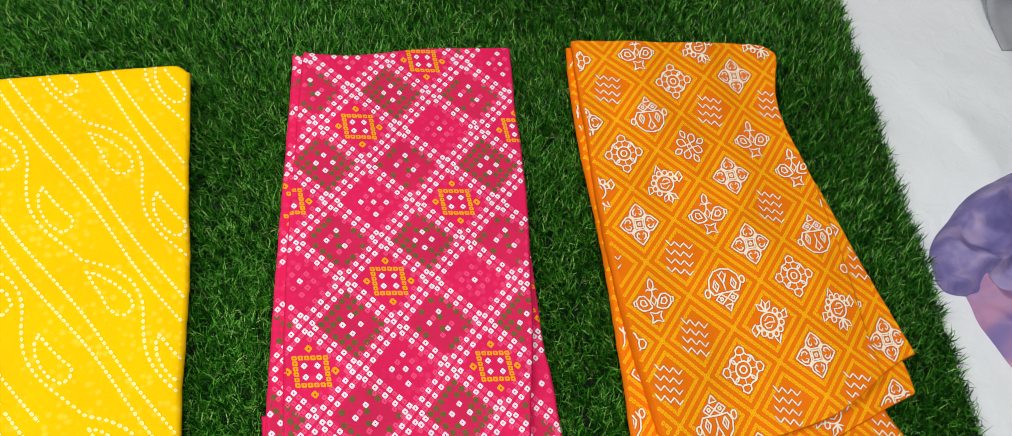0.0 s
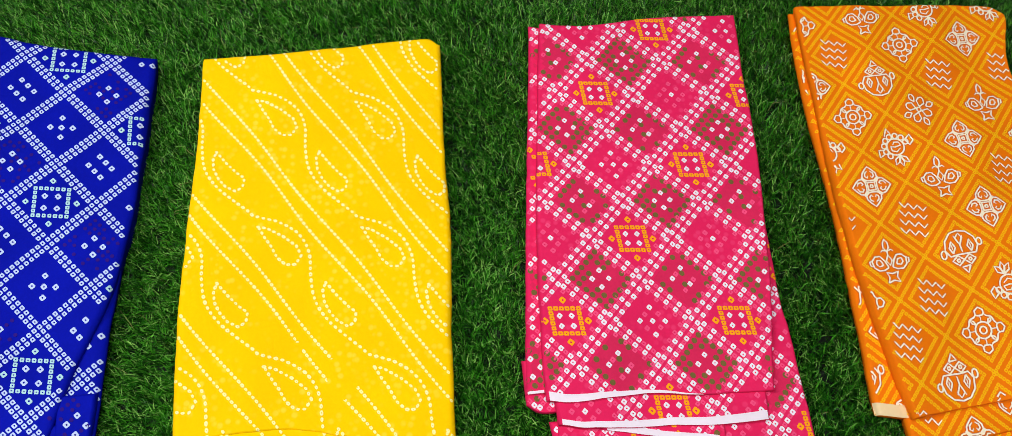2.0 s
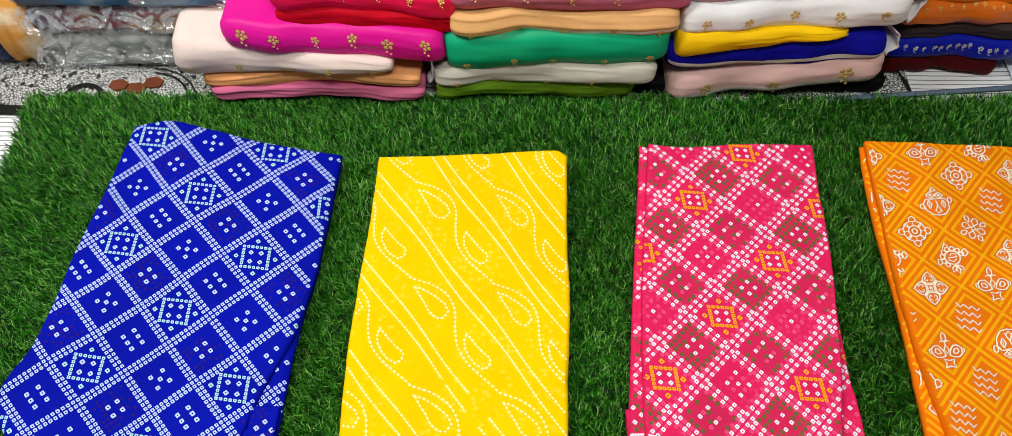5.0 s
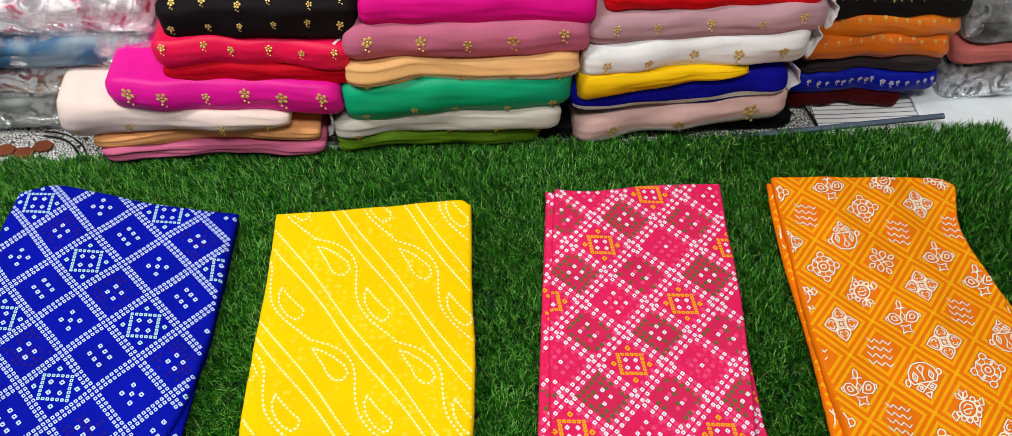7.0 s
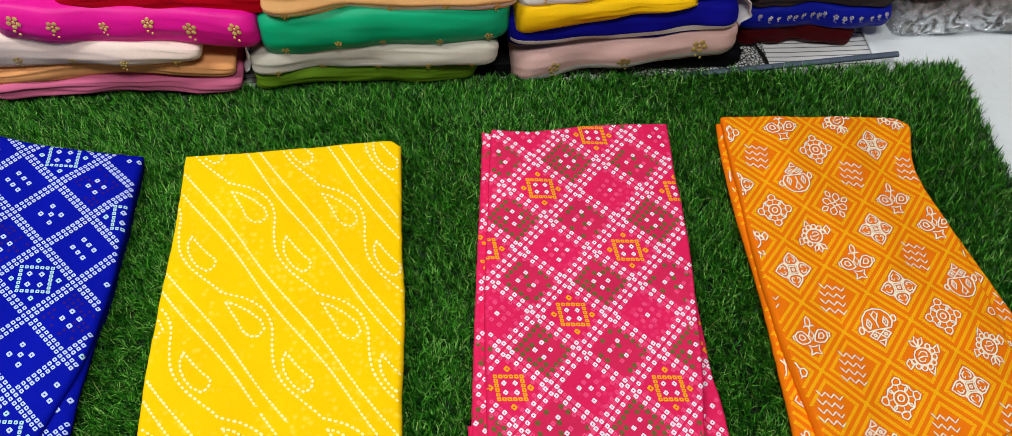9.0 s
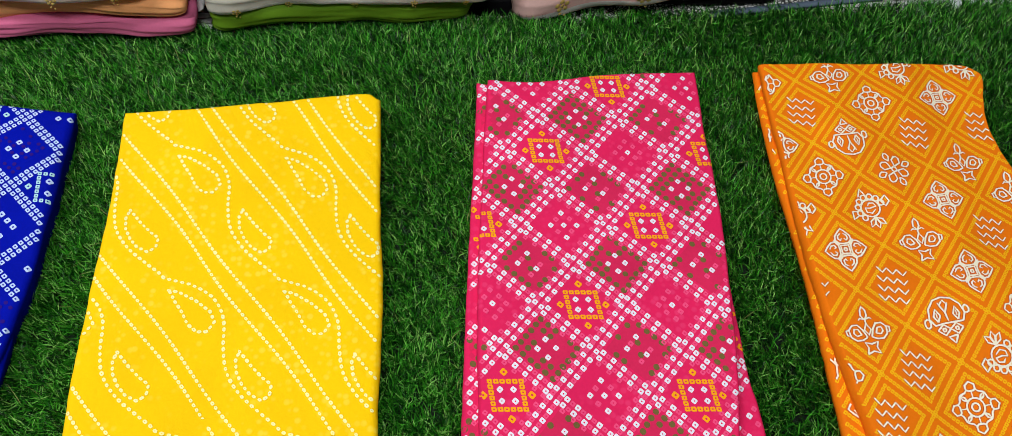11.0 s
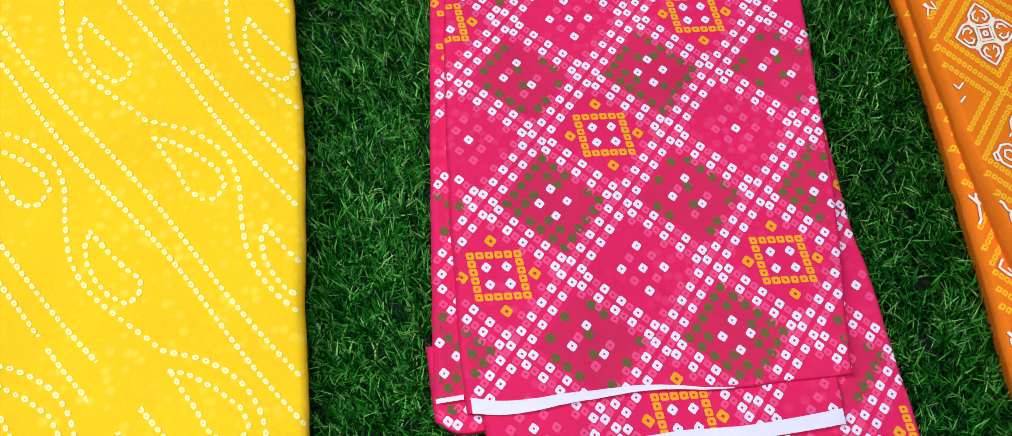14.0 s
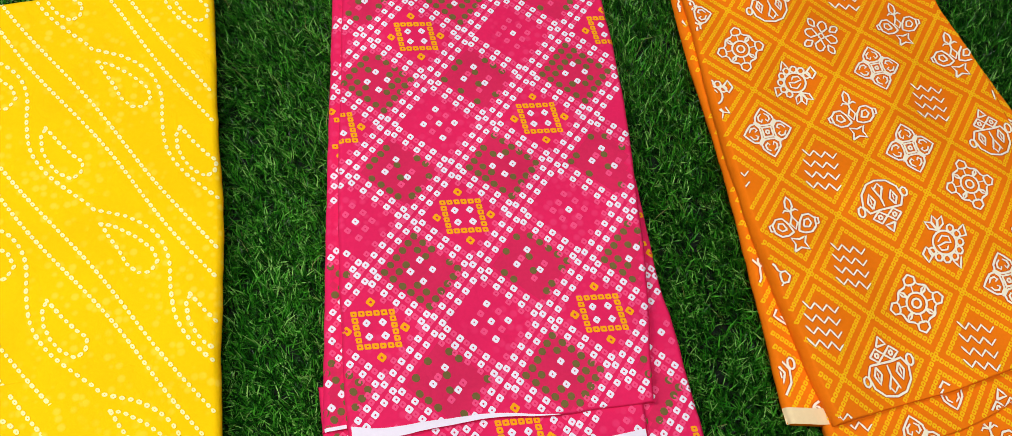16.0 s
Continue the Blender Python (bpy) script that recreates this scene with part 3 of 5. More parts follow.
def pink_pattern(sheet, thing, over=(), lift=0.0004, shift=(0.0, 0.0)):
    a, b = (0.0519, -0.0540), (-0.0441, -0.0465)

    def cell(i, j):
        x, y = -0.0055 + shift[0] + i * a[0] + j * b[0], 0.529 + shift[1] + i * a[1] + j * b[1]
        return x + 0.0022 * noise.noise((x * 7, y * 7, 1.1)), y + 0.0022 * noise.noise((x * 7, y * 7, 5.1))

    e, n = plus(a, times(b, -1)), times(plus(a, b), -1)
    white, rose, gold, olive = (Print(sheet, lift + k, over) for k in (0.0001, 0.0, 0.0001, 0.0))
    dark = Print(sheet, lift - 0.0002, over)
    da, db = times(a, 0.038), times(b, 0.042)
    pa, pb = times(a, 0.034), times(b, 0.037)
    for i in range(-9, 10):
        for j in range(-9, 10):
            c = cell(i, j)
            if not -0.25 < c[0] < 0.3 or not 0.1 < c[1] < 0.98:
                continue
            for k in range(11 if j % 2 == 0 else 0):
                s = -0.5 + (k + 0.5) * 2 / 11
                for r in (-0.058, 0.058):
                    white.dot(*cell(i + 0.5 + r, j + s), da, db, 0.27)
                    rose.dot(*cell(i + 0.5 + r, j + s + 1 / 11), pa, pb, 0.3)
                rose.dot(*cell(i + 0.5 - 0.135, j + s + 0.05), pa, pb, 0.3)
            for k in range(5):
                s = (k - 2) * 0.178
                for r in (-0.06, 0.06):
                    white.dot(*cell(i + s, j + 0.5 + r), da, db, 0.27)
                    rose.dot(*cell(i + s + 0.089, j + 0.5 + r), pa, pb, 0.3)
                rose.dot(*cell(i + s + 0.04, j + 0.5 + 0.14), pa, pb, 0.3)
            if i % 2 == 0 and j % 2 == 0:
                squares_of_dots(gold, c, e, n, 0.165, 0.145, 6, times(e, 0.028), times(n, 0.025))
                for q in (-1, 1):
                    gold.dot(*plus(c, times(e, 0.25 * q)), times(a, 0.048), times(b, 0.048))
                    gold.dot(*plus(c, times(n, 0.245 * q)), times(a, 0.048), times(b, 0.048))
                    for w in (-1, 1):
                        white.dot(*plus(c, plus(times(e, 0.07 * q), times(n, 0.06 * w))), da, db, 0.23)
            elif i % 2 and j % 2:
                white.dot(*c, da, db, 0.23)
                many = (i - j) % 4 == 0
                for q in (-1, 1):
                    for v, m in ((e, 0.15), (n, 0.16), (a, 0.15), (b, 0.17)):
                        (white if many and v in (e, n) else rose).dot(*plus(c, times(v, m * q)), da, db, 0.23)
            else:
                full = i % 2 == 0
                dark.patch(cell, i, j, 0.36)
                for k in range(6):
                    for m in range(6):
                        ring = max(abs(k - 2.5), abs(m - 2.5))
                        keep = noise.noise((c[0] * 91 + k * 3.7, c[1] * 91 + m * 5.3, 0.4))
                        if full and (ring > 2 and keep > -0.5 or 1 < ring < 2 and keep > -0.1) or not full and (ring > 2 and k != m and keep > -0.1 or ring < 1 and k == m):
                            x, y = cell(i + (k - 2.5) * 0.132, j + (m - 2.5) * 0.132)
                            olive.dot(x + 0.001 * keep, y - 0.001 * keep, times(a, 0.044), times(b, 0.047), 0, square=0.9)
                if full:
                    for q, w in ((-1, -1), (-1, 1), (1, -1), (1, 1)):
                        white.dot(*cell(i + 0.095 * q, j + 0.105 * w), da, db, 0.23)
                else:
                    for q, w in ((-1, -1), (-1, 1), (1, 0)):
                        white.dot(*cell(i + 0.13 * q, j + 0.13 * w), da, db, 0.23)
                        rose.dot(*cell(i - 0.13 * q, j + 0.13 * w + 0.02), da, db, 0.23)
    dark.build("cell_print", PINK_DARK, thing, "darker crimson squares")
    rose.build("rose_dot_print", ROSE_INK, thing, "light rose dot print")
    olive.build("olive_dot_print", OLIVE_INK, thing, "olive green dots")
    gold.build("yellow_square_print", AMBER_INK, thing, "amber dotted squares")
    white.build("white_dot_print", WHITE_INK, thing, "white tie-dye dot print")


def arc(cx, cy, rx, ry, t0, t1, n=10):
    return [(cx + rx * math.cos(radians(t0 + (t1 - t0) * k / n)), cy + ry * math.sin(radians(t0 + (t1 - t0) * k / n))) for k in range(n + 1)]


def motif(kind):
    """Strokes of one folk motif in a unit square about the middle."""
    s = []
    if kind.isupper():
        return [[(-x, -y) for x, y in line] for line in motif(kind.lower())]
    if kind == "z":
        for r in range(4):
            s.append([(-0.30 + 0.10 * k - 0.035 * r, 0.36 - 0.19 * r - 0.035 * k + (0.055 if k % 2 == 0 else -0.055)) for k in range(7)])
    elif kind == "s":
        s += [arc(0, 0, 0.075, 0.075, 0, 360), arc(0, 0, 0.17, 0.17, 0, 360, 16)]
        for t in (0, 90, 180, 270):
            c, d = math.cos(radians(t)), math.sin(radians(t))

            def turn(line):
                return [(x * c - y * d, x * d + y * c) for x, y in line]
            s.append(turn([(0.30, 0.05), (0.33, 0.09), (0.41, 0.09), (0.47, 0.0), (0.41, -0.09), (0.33, -0.09), (0.30, -0.05), (0.30, 0.05)]))
            s.append(turn([(0.32, 0.09), (0.28, 0.13), (0.25, 0.22), (0.22, 0.25), (0.13, 0.28), (0.09, 0.32)]))
            s.append(turn([(0.12, 0.12), (0.16, 0.20), (0.24, 0.24), (0.20, 0.16), (0.12, 0.12)]))
            s.append(turn([(0.17, 0.0), (0.30, 0.0)]))
    elif kind == "h":
        s += [[(-0.09, -0.09), (0.09, -0.09), (0.09, 0.09), (-0.09, 0.09), (-0.09, -0.09)], arc(0, 0, 0.035, 0.035, 0, 360, 6)]
        for t in (0, 90, 180, 270):
            c, d = math.cos(radians(t)), math.sin(radians(t))

            def turn(line):
                return [(x * c - y * d, x * d + y * c) for x, y in line]
            s.append(turn([(0.13, 0.0), (0.14, 0.10), (0.21, 0.18), (0.30, 0.17), (0.39, 0.09), (0.47, 0.0), (0.39, -0.09), (0.30, -0.17), (0.21, -0.18), (0.14, -0.10), (0.13, 0.0)]))
            for q in (-1, 1):
                s.append(turn([(x, q * y) for x, y in [(0.36, 0.03), (0.31, 0.10), (0.24, 0.11), (0.20, 0.06), (0.25, 0.03)]]))
            s.append(turn([(0.09, 0.09), (0.22, 0.22)]))
            s.append(turn([(0.18, 0.27), (0.19, 0.19), (0.27, 0.18)]))
    elif kind == "t":
        for q in (-1, 1):
            s.append([(q * x, y) for x, y in [(0.05, -0.13), (0.11, 0.02), (0.20, 0.13), (0.32, 0.13), (0.41, 0.04), (0.39, -0.10), (0.29, -0.18), (0.16, -0.18), (0.05, -0.13)]])
            s.append([(q * x, y) for x, y in [(0.16, -0.07), (0.21, 0.04), (0.29, 0.05), (0.32, -0.03), (0.26, -0.09), (0.16, -0.07)]])
            s.append([(q * x, y) for x, y in [(0.40, 0.06), (0.47, 0.03), (0.46, -0.06), (0.40, -0.07)]])
            s.append([(q * x, y) for x, y in [(0.0, 0.22), (0.10, 0.26), (0.15, 0.22)]])
        s.append([(0, 0.22), (-0.07, 0.31), (-0.05, 0.42), (0.0, 0.49), (0.06, 0.41), (0.06, 0.31), (0, 0.22), (0.0, 0.14), (-0.07, 0.02), (0.0, -0.09), (0.07, 0.02), (0.0, 0.14)])
        s.append([(-0.14, -0.46), (0.0, -0.41), (0.14, -0.46), (0.09, -0.34), (0.14, -0.23), (0.0, -0.27), (-0.14, -0.23), (-0.09, -0.34), (-0.14, -0.46)])
    elif kind == "o":
        s.append([(-0.30, 0.10), (-0.38, -0.05), (-0.33, -0.24), (-0.18, -0.38), (0.02, -0.42), (0.20, -0.38), (0.34, -0.22), (0.37, -0.02), (0.28, 0.12), (0.10, 0.10), (-0.10, 0.10), (-0.30, 0.10)])
        for x in (-0.13, 0.13):
            s.append([(x - 0.13, 0.22), (x, 0.12), (x + 0.13, 0.22), (x, 0.33), (x - 0.13, 0.22)])
            s.append(arc(x, 0.225, 0.035, 0.035, 0, 360, 6))
            s.append([(x * 1.6, 0.06), (x * 2.1, -0.06), (x * 1.6, -0.20), (x * 1.05, -0.06), (x * 1.6, 0.06)])
            s.append([(x * 1.6, -0.02), (x * 1.6, -0.12)])
        s.append([(-0.10, 0.35), (-0.02, 0.50), (0.08, 0.37), (-0.10, 0.35)])
        s += [[(0.0, 0.06), (0.02, -0.10), (-0.08, -0.30)], [(0.02, -0.10), (0.12, -0.32)], [(-0.08, -0.24), (0.0, -0.36), (0.10, -0.26)]]
        s += [arc(-0.43, -0.12, 0.06, 0.08, 0, 360, 8), arc(0.42, 0.06, 0.06, 0.09, 0, 360, 8)]
    elif kind == "n":
        s.append(arc(0.01, 0.02, 0.21, 0.20, 0, 360, 16))
        s.append([(0.12, -0.02), (0.02, -0.10), (-0.09, -0.06), (-0.10, 0.04), (0.0, 0.02), (0.14, 0.05), (0.10, 0.13), (0.0, 0.14), (-0.04, 0.08)])
        for k in range(8):
            t = radians(k * 30 + 20)
            s.append(arc(0.01 + 0.28 * math.cos(t), 0.02 + 0.27 * math.sin(t), 0.065, 0.065, 0, 360, 7))
        s.append([(-0.20, 0.30), (-0.12, 0.48), (-0.03, 0.33)])
        s.append([(0.27, 0.16), (0.40, 0.27), (0.46, 0.12), (0.36, 0.02), (0.27, 0.16)])
        s.append([(-0.30, -0.02), (-0.42, -0.02), (-0.43, -0.20), (-0.30, -0.13)])
        for t in (235, 275, 315):
            c, d = math.cos(radians(t)), math.sin(radians(t))
            x0, y0 = 0.06, -0.20
            s.append([(x0, y0), (x0 + 0.14 * c - 0.06 * d, y0 + 0.14 * d + 0.06 * c), (x0 + 0.26 * c, y0 + 0.26 * d), (x0 + 0.14 * c + 0.06 * d, y0 + 0.14 * d - 0.06 * c), (x0, y0)])
    else:
        for k in range(8):
            t = radians(45 * k + 20)
            c, d = math.cos(t), math.sin(t)
            r0, r1, w = (0.08, 0.34, 0.10) if k % 2 else (0.22, 0.43, 0.07)
            s.append([(x * c - y * d, x * d + y * c) for x, y in [(r0, 0), ((r0 + r1) / 2, w), (r1 - 0.03, w * 0.6), (r1, 0.0), (r1 - 0.03, -w * 0.6), ((r0 + r1) / 2, -w), (r0, 0)]])
        s.append(arc(0, 0, 0.06, 0.06, 0, 360, 7))
    return s


# which motif stands in which square of the lattice: by row, from column -1 on
MOTIF_ROWS = {-3: "tznsho", -2: "snhzth", -1: "tszttn", 0: "zofhzos", 1: "hsnthsnz", 2: "znhzONhzt", 3: "snztzszth", 4: "thoszoht", 5: "zhsntzos"}


def orange_pattern(sheet, thing, over=(), lift=0.0004, shift=(0.0, 0.0), skip=0):
    a, b = (0.0430, -0.0452), (-0.0465, -0.0520)

    def cell(i, j):
        x, y = 0.3454 + shift[0] + i * a[0] + j * b[0], 0.7245 + shift[1] + i * a[1] + j * b[1]
        return x + 0.003 * noise.noise((x * 6, y * 6, 2.1)), y + 0.003 * noise.noise((x * 6, y * 6, 6.1))

    e, n = times(plus(a, times(b, -1)), 0.5), times(plus(a, b), -0.5)
    gold, rust, ivory = (Print(sheet, lift + k, over) for k in (0.0, 0.0001, 0.0003))
    da, db = times(a, 0.031), times(b, 0.031)
    for j in range(-5, 9):
        row = MOTIF_ROWS.get(j, "zhtsonzt")
        for i in range(-5, 12):
            c = cell(i, j)
            if not 0.18 < c[0] < 0.68 or not 0.1 < c[1] < 0.92:
                continue
            for k in range(14):
                s = (k + 0.5) / 14 - 0.5
                gold.dot(*cell(i + 0.5, j + s), da, db, 0.34)
                gold.dot(*cell(i + s, j + 0.5), da, db, 0.34)
            for k in range(11):
                s = (k / 10 - 0.5) * 0.72
                for q in (-0.36, 0.36):
                    gold.dot(*cell(i + q, j + s), da, db, 0.34)
                    if 0 < k < 10:
                        gold.dot(*cell(i + s, j + q), da, db, 0.34)
            for line in motif(row[(i + 1 + skip) % len(row)]):
                pts = [plus(c, plus(times(e, x * 1.18), times(n, y * 1.18))) for x, y in line]
                rust.stroke(pts, 0.0033)
                ivory.stroke(pts, 0.0020)
    gold.build("dotted_lattice_print", GOLD_INK, thing, "golden yellow dotted lattice")
    rust.build("motif_outline_print", RUST_INK, thing, "rust brown outlines of the motifs")
    ivory.build("motif_print", IVORY_INK, thing, "ivory folk motifs")


def hem(sheet, thing, x0, x1, width, mat=None, name="selvedge", label="white woven selvedge", skew=0.0):
    """A woven edge band along the lower side of a layer."""
    verts, faces = [], []
    n = 60
    for k in range(n + 1):
        x = x0 + (x1 - x0) * k / n
        w = width * (1 + skew * (k / n - 0.5) * 2)
        for m in range(6):
            y = sheet.bottom(x) - 0.0006 + w * m / 5 + 0.0005
            verts.append((x, y, sheet.z(x, max(y, sheet.bottom(x) + 0.8 * sheet.r)) + 0.0008))
    for k in range(n):
        for m in range(5):
            i = k * 6 + m
            faces.append((i, i + 6, i + 7, i + 1))
    part(name, verts, faces, mat or SELVEDGE, thing, label)


# ---- the four folded sarees on the mat ----
def blue_saree():
    t = empty("folded_saree", (-0.76, 0.56, SINK), "folded royal blue saree with pale tie-dye dot lattice on grass mat", "saree", "sarees on the mat")
    low = Sheet([(0.33, -0.868), (0.17, -0.872)], [(0.33, -0.664), (0.17, -0.675)], [(-0.9, 0.16), (-0.6, 0.16)], [(-0.9, 0.34), (-0.6, 0.34)], SINK, 0.010, seed=3)
    side = Sheet([(0.7, -0.76), (0.3, -0.76)], [(0.7, -0.588), (0.6, -0.586), (0.466, -0.597), (0.339, -0.603)], [(-0.78, 0.31), (-0.613, 0.318), (-0.6, 0.338)], [(-0.78, 0.66), (-0.58, 0.66)], SINK, 0.013, seed=4)
    main = Sheet([(0.885, -0.908), (0.743, -0.925), (0.647, -0.938), (0.566, -0.944), (0.482, -0.955), (0.42, -0.978), (0.37, -0.963), (0.343, -0.94), (0.29, -0.905)],
                 [(0.824, -0.566), (0.722, -0.571), (0.583, -0.582), (0.50, -0.598), (0.42, -0.628), (0.33, -0.652), (0.27, -0.658)],
                 [(-0.98, 0.312), (-0.917, 0.307), (-0.80, 0.296), (-0.658, 0.279)], [(-0.912, 0.878), (-0.857, 0.891), (-0.79, 0.875), (-0.703, 0.848), (-0.568, 0.820)], SINK, 0.022, 0.008, 0.0045, 1)
    band = Sheet([(0.36, -0.946), (0.29, -0.90)], [(0.34, -0.652), (0.27, -0.659)], [(-0.98, 0.312), (-0.917, 0.307), (-0.80, 0.296), (-0.658, 0.279)], [(-0.94, 0.343), (-0.865, 0.347), (-0.659, 0.331)], SINK, 0.0236, 0.007, 0.0045, 1)
    blue_pattern(low, low.build("lower_layer", BLUE, t), (main,))
    blue_pattern(side, side.build("side_fold", BLUE, t), (main,))
    hem(side, t, -0.66, -0.605, 0.012, BLUE_PALE, "side_hem", "pale blue hem")
    for name, ruffle, x0, x1 in (("side_ruffle", Sheet([(0.42, -0.645), (0.33, -0.640)], [(0.42, -0.601), (0.37, -0.603), (0.33, -0.606)], [(-0.64, 0.336), (-0.626, 0.338), (-0.606, 0.341)], [(-0.65, 0.40), (-0.6, 0.40)], SINK, 0.0175, 0.004, 0.002, 5), -0.632, -0.607),
                                 ("side_ruffle", Sheet([(0.40, -0.662), (0.31, -0.658)], [(0.40, -0.612), (0.31, -0.618)], [(-0.658, 0.306), (-0.644, 0.313), (-0.620, 0.314)], [(-0.66, 0.37), (-0.6, 0.37)], SINK, 0.0150, 0.004, 0.002, 6), -0.645, -0.621)):
        blue_pattern(ruffle, ruffle.build(name, BLUE, t), (main,))
        hem(ruffle, t, x0, x1, 0.006, SELVEDGE, "ruffle_hem", "pale hem of the ruffle")
    blue_pattern(main, main.build("top_layer", BLUE, t), (band,))
    blue_pattern(band, band.build("border", BLUE_PALE, t, "pale blue see-through border"))
    hem(band, t, -0.905, -0.664, 0.011)
    return [low, side, main]


def yellow_saree():
    t = empty("folded_saree", (-0.37, 0.55, SINK), "folded bright yellow saree with cream dotted paisley print on grass mat", "saree", "sarees on the mat")
    inner = Sheet([(0.3, -0.44), (0.2, -0.435)], [(0.3, -0.285), (0.2, -0.29)], [(-0.45, 0.232), (-0.36, 0.238), (-0.28, 0.234)], [(-0.45, 0.31), (-0.28, 0.31)], SINK, 0.005, seed=8)
    low = Sheet([(0.36, -0.499), (0.26, -0.490)], [(0.36, -0.262), (0.31, -0.266), (0.26, -0.275)], [(-0.49, 0.272), (-0.455, 0.274), (-0.411, 0.278), (-0.38, 0.278), (-0.347, 0.276), (-0.298, 0.270), (-0.27, 0.272)], [(-0.5, 0.38), (-0.2, 0.38)], SINK, 0.0085, 0.004, 0.002, 9)
    mid = Sheet([(0.4, -0.475), (0.28, -0.463)], [(0.4, -0.25), (0.28, -0.259)], [(-0.462, 0.299), (-0.436, 0.301), (-0.405, 0.304), (-0.372, 0.299), (-0.325, 0.295), (-0.283, 0.302), (-0.26, 0.300)], [(-0.5, 0.42), (-0.2, 0.42)], SINK, 0.0120, 0.004, 0.002, 10)
    tuck = Sheet([(0.36, -0.488), (0.27, -0.485)], [(0.36, -0.382), (0.27, -0.388)], [(-0.484, 0.308), (-0.462, 0.311), (-0.428, 0.309), (-0.400, 0.312), (-0.389, 0.316)], [(-0.49, 0.36), (-0.3, 0.36)], SINK, 0.0140, 0.003, 0.002, 15)
    roll = Sheet([(0.35, -0.305), (0.27, -0.299)], [(0.35, -0.252), (0.30, -0.256), (0.27, -0.262)], [(-0.302, 0.286), (-0.290, 0.274), (-0.275, 0.272), (-0.258, 0.281)], [(-0.3, 0.36), (-0.2, 0.36)], SINK, 0.0150, 0.005, 0.002, 14)
    pleat = Sheet([(0.4, -0.487), (0.28, -0.486)], [(0.4, -0.236), (0.28, -0.241)], [(-0.484, 0.327), (-0.454, 0.322), (-0.423, 0.320), (-0.386, 0.323), (-0.323, 0.316), (-0.281, 0.304), (-0.241, 0.293)], [(-0.5, 0.43), (-0.2, 0.43)], SINK, 0.0158, 0.003, 0.002, 16)
    fold = Sheet([(0.4, -0.497), (0.28, -0.493)], [(0.4, -0.227), (0.28, -0.229)], [(-0.491, 0.334), (-0.462, 0.330), (-0.431, 0.330), (-0.394, 0.327), (-0.358, 0.322), (-0.319, 0.318), (-0.275, 0.310), (-0.230, 0.302)], [(-0.5, 0.44), (-0.2, 0.44)], SINK, 0.0178, 0.003, 0.002, 12)
    main = Sheet([(0.819, -0.505), (0.7, -0.511), (0.599, -0.518), (0.463, -0.523), (0.331, -0.521)], [(0.814, -0.211), (0.655, -0.216), (0.557, -0.215), (0.424, -0.223), (0.311, -0.227)],
                 [(-0.517, 0.332), (-0.490, 0.338), (-0.462, 0.341), (-0.407, 0.343), (-0.373, 0.338), (-0.342, 0.330), (-0.306, 0.325), (-0.267, 0.319), (-0.229, 0.310)], [(-0.503, 0.808), (-0.385, 0.812), (-0.28, 0.818), (-0.226, 0.821), (-0.214, 0.812)], SINK, 0.0195, 0.007, 0.0035, 2, 0.013)
    inner.build("inner_layer", CREAM_CLOTH, t, "cream inner layer")
    slip = Sheet([(0.3, -0.415), (0.2, -0.405)], [(0.3, -0.350), (0.2, -0.355)], [(-0.42, 0.250), (-0.38, 0.256), (-0.35, 0.252)], [(-0.42, 0.31), (-0.34, 0.31)], SINK, 0.0070, 0.003, 0.002, 17)
    slip.build("inner_fold", PALE_HEM, t, "pale cream fold of the inner layer")
    twist = Sheet([(0.3, -0.312), (0.2, -0.305)], [(0.3, -0.268), (0.2, -0.276)], [(-0.31, 0.246), (-0.29, 0.250), (-0.27, 0.257)], [(-0.32, 0.31), (-0.26, 0.31)], SINK, 0.0078, 0.003, 0.002, 18)
    yellow_pattern(twist, twist.build("side_fold", YELLOW, t), (low,))
    for s, name, over in ((low, "lower_layer", (mid, tuck, roll, main)), (mid, "middle_layer", (tuck, roll, pleat, main)), (tuck, "tucked_fold", (pleat, main)), (roll, "rolled_edge", (pleat, main)), (pleat, "pleat", (fold, main)), (fold, "upper_fold", (main,)), (main, "top_layer", ())):
        yellow_pattern(s, s.build(name, YELLOW, t), over)
    hem(low, t, -0.487, -0.300, 0.0055, skew=-0.5, mat=PALE_HEM)
    hem(mid, t, -0.460, -0.285, 0.0035, mat=PALE_HEM)
    hem(main, t, -0.515, -0.490, 0.003, mat=PALE_HEM)
    hem(roll, t, -0.298, -0.260, 0.0055, mat=PALE_HEM)
    hem(pleat, t, -0.395, -0.370, 0.003, mat=PALE_HEM)
    hem(tuck, t, -0.480, -0.40, 0.0012, CREAM_CLOTH, "selvedge", "cream woven selvedge")
    return [inner, low, mid, main]


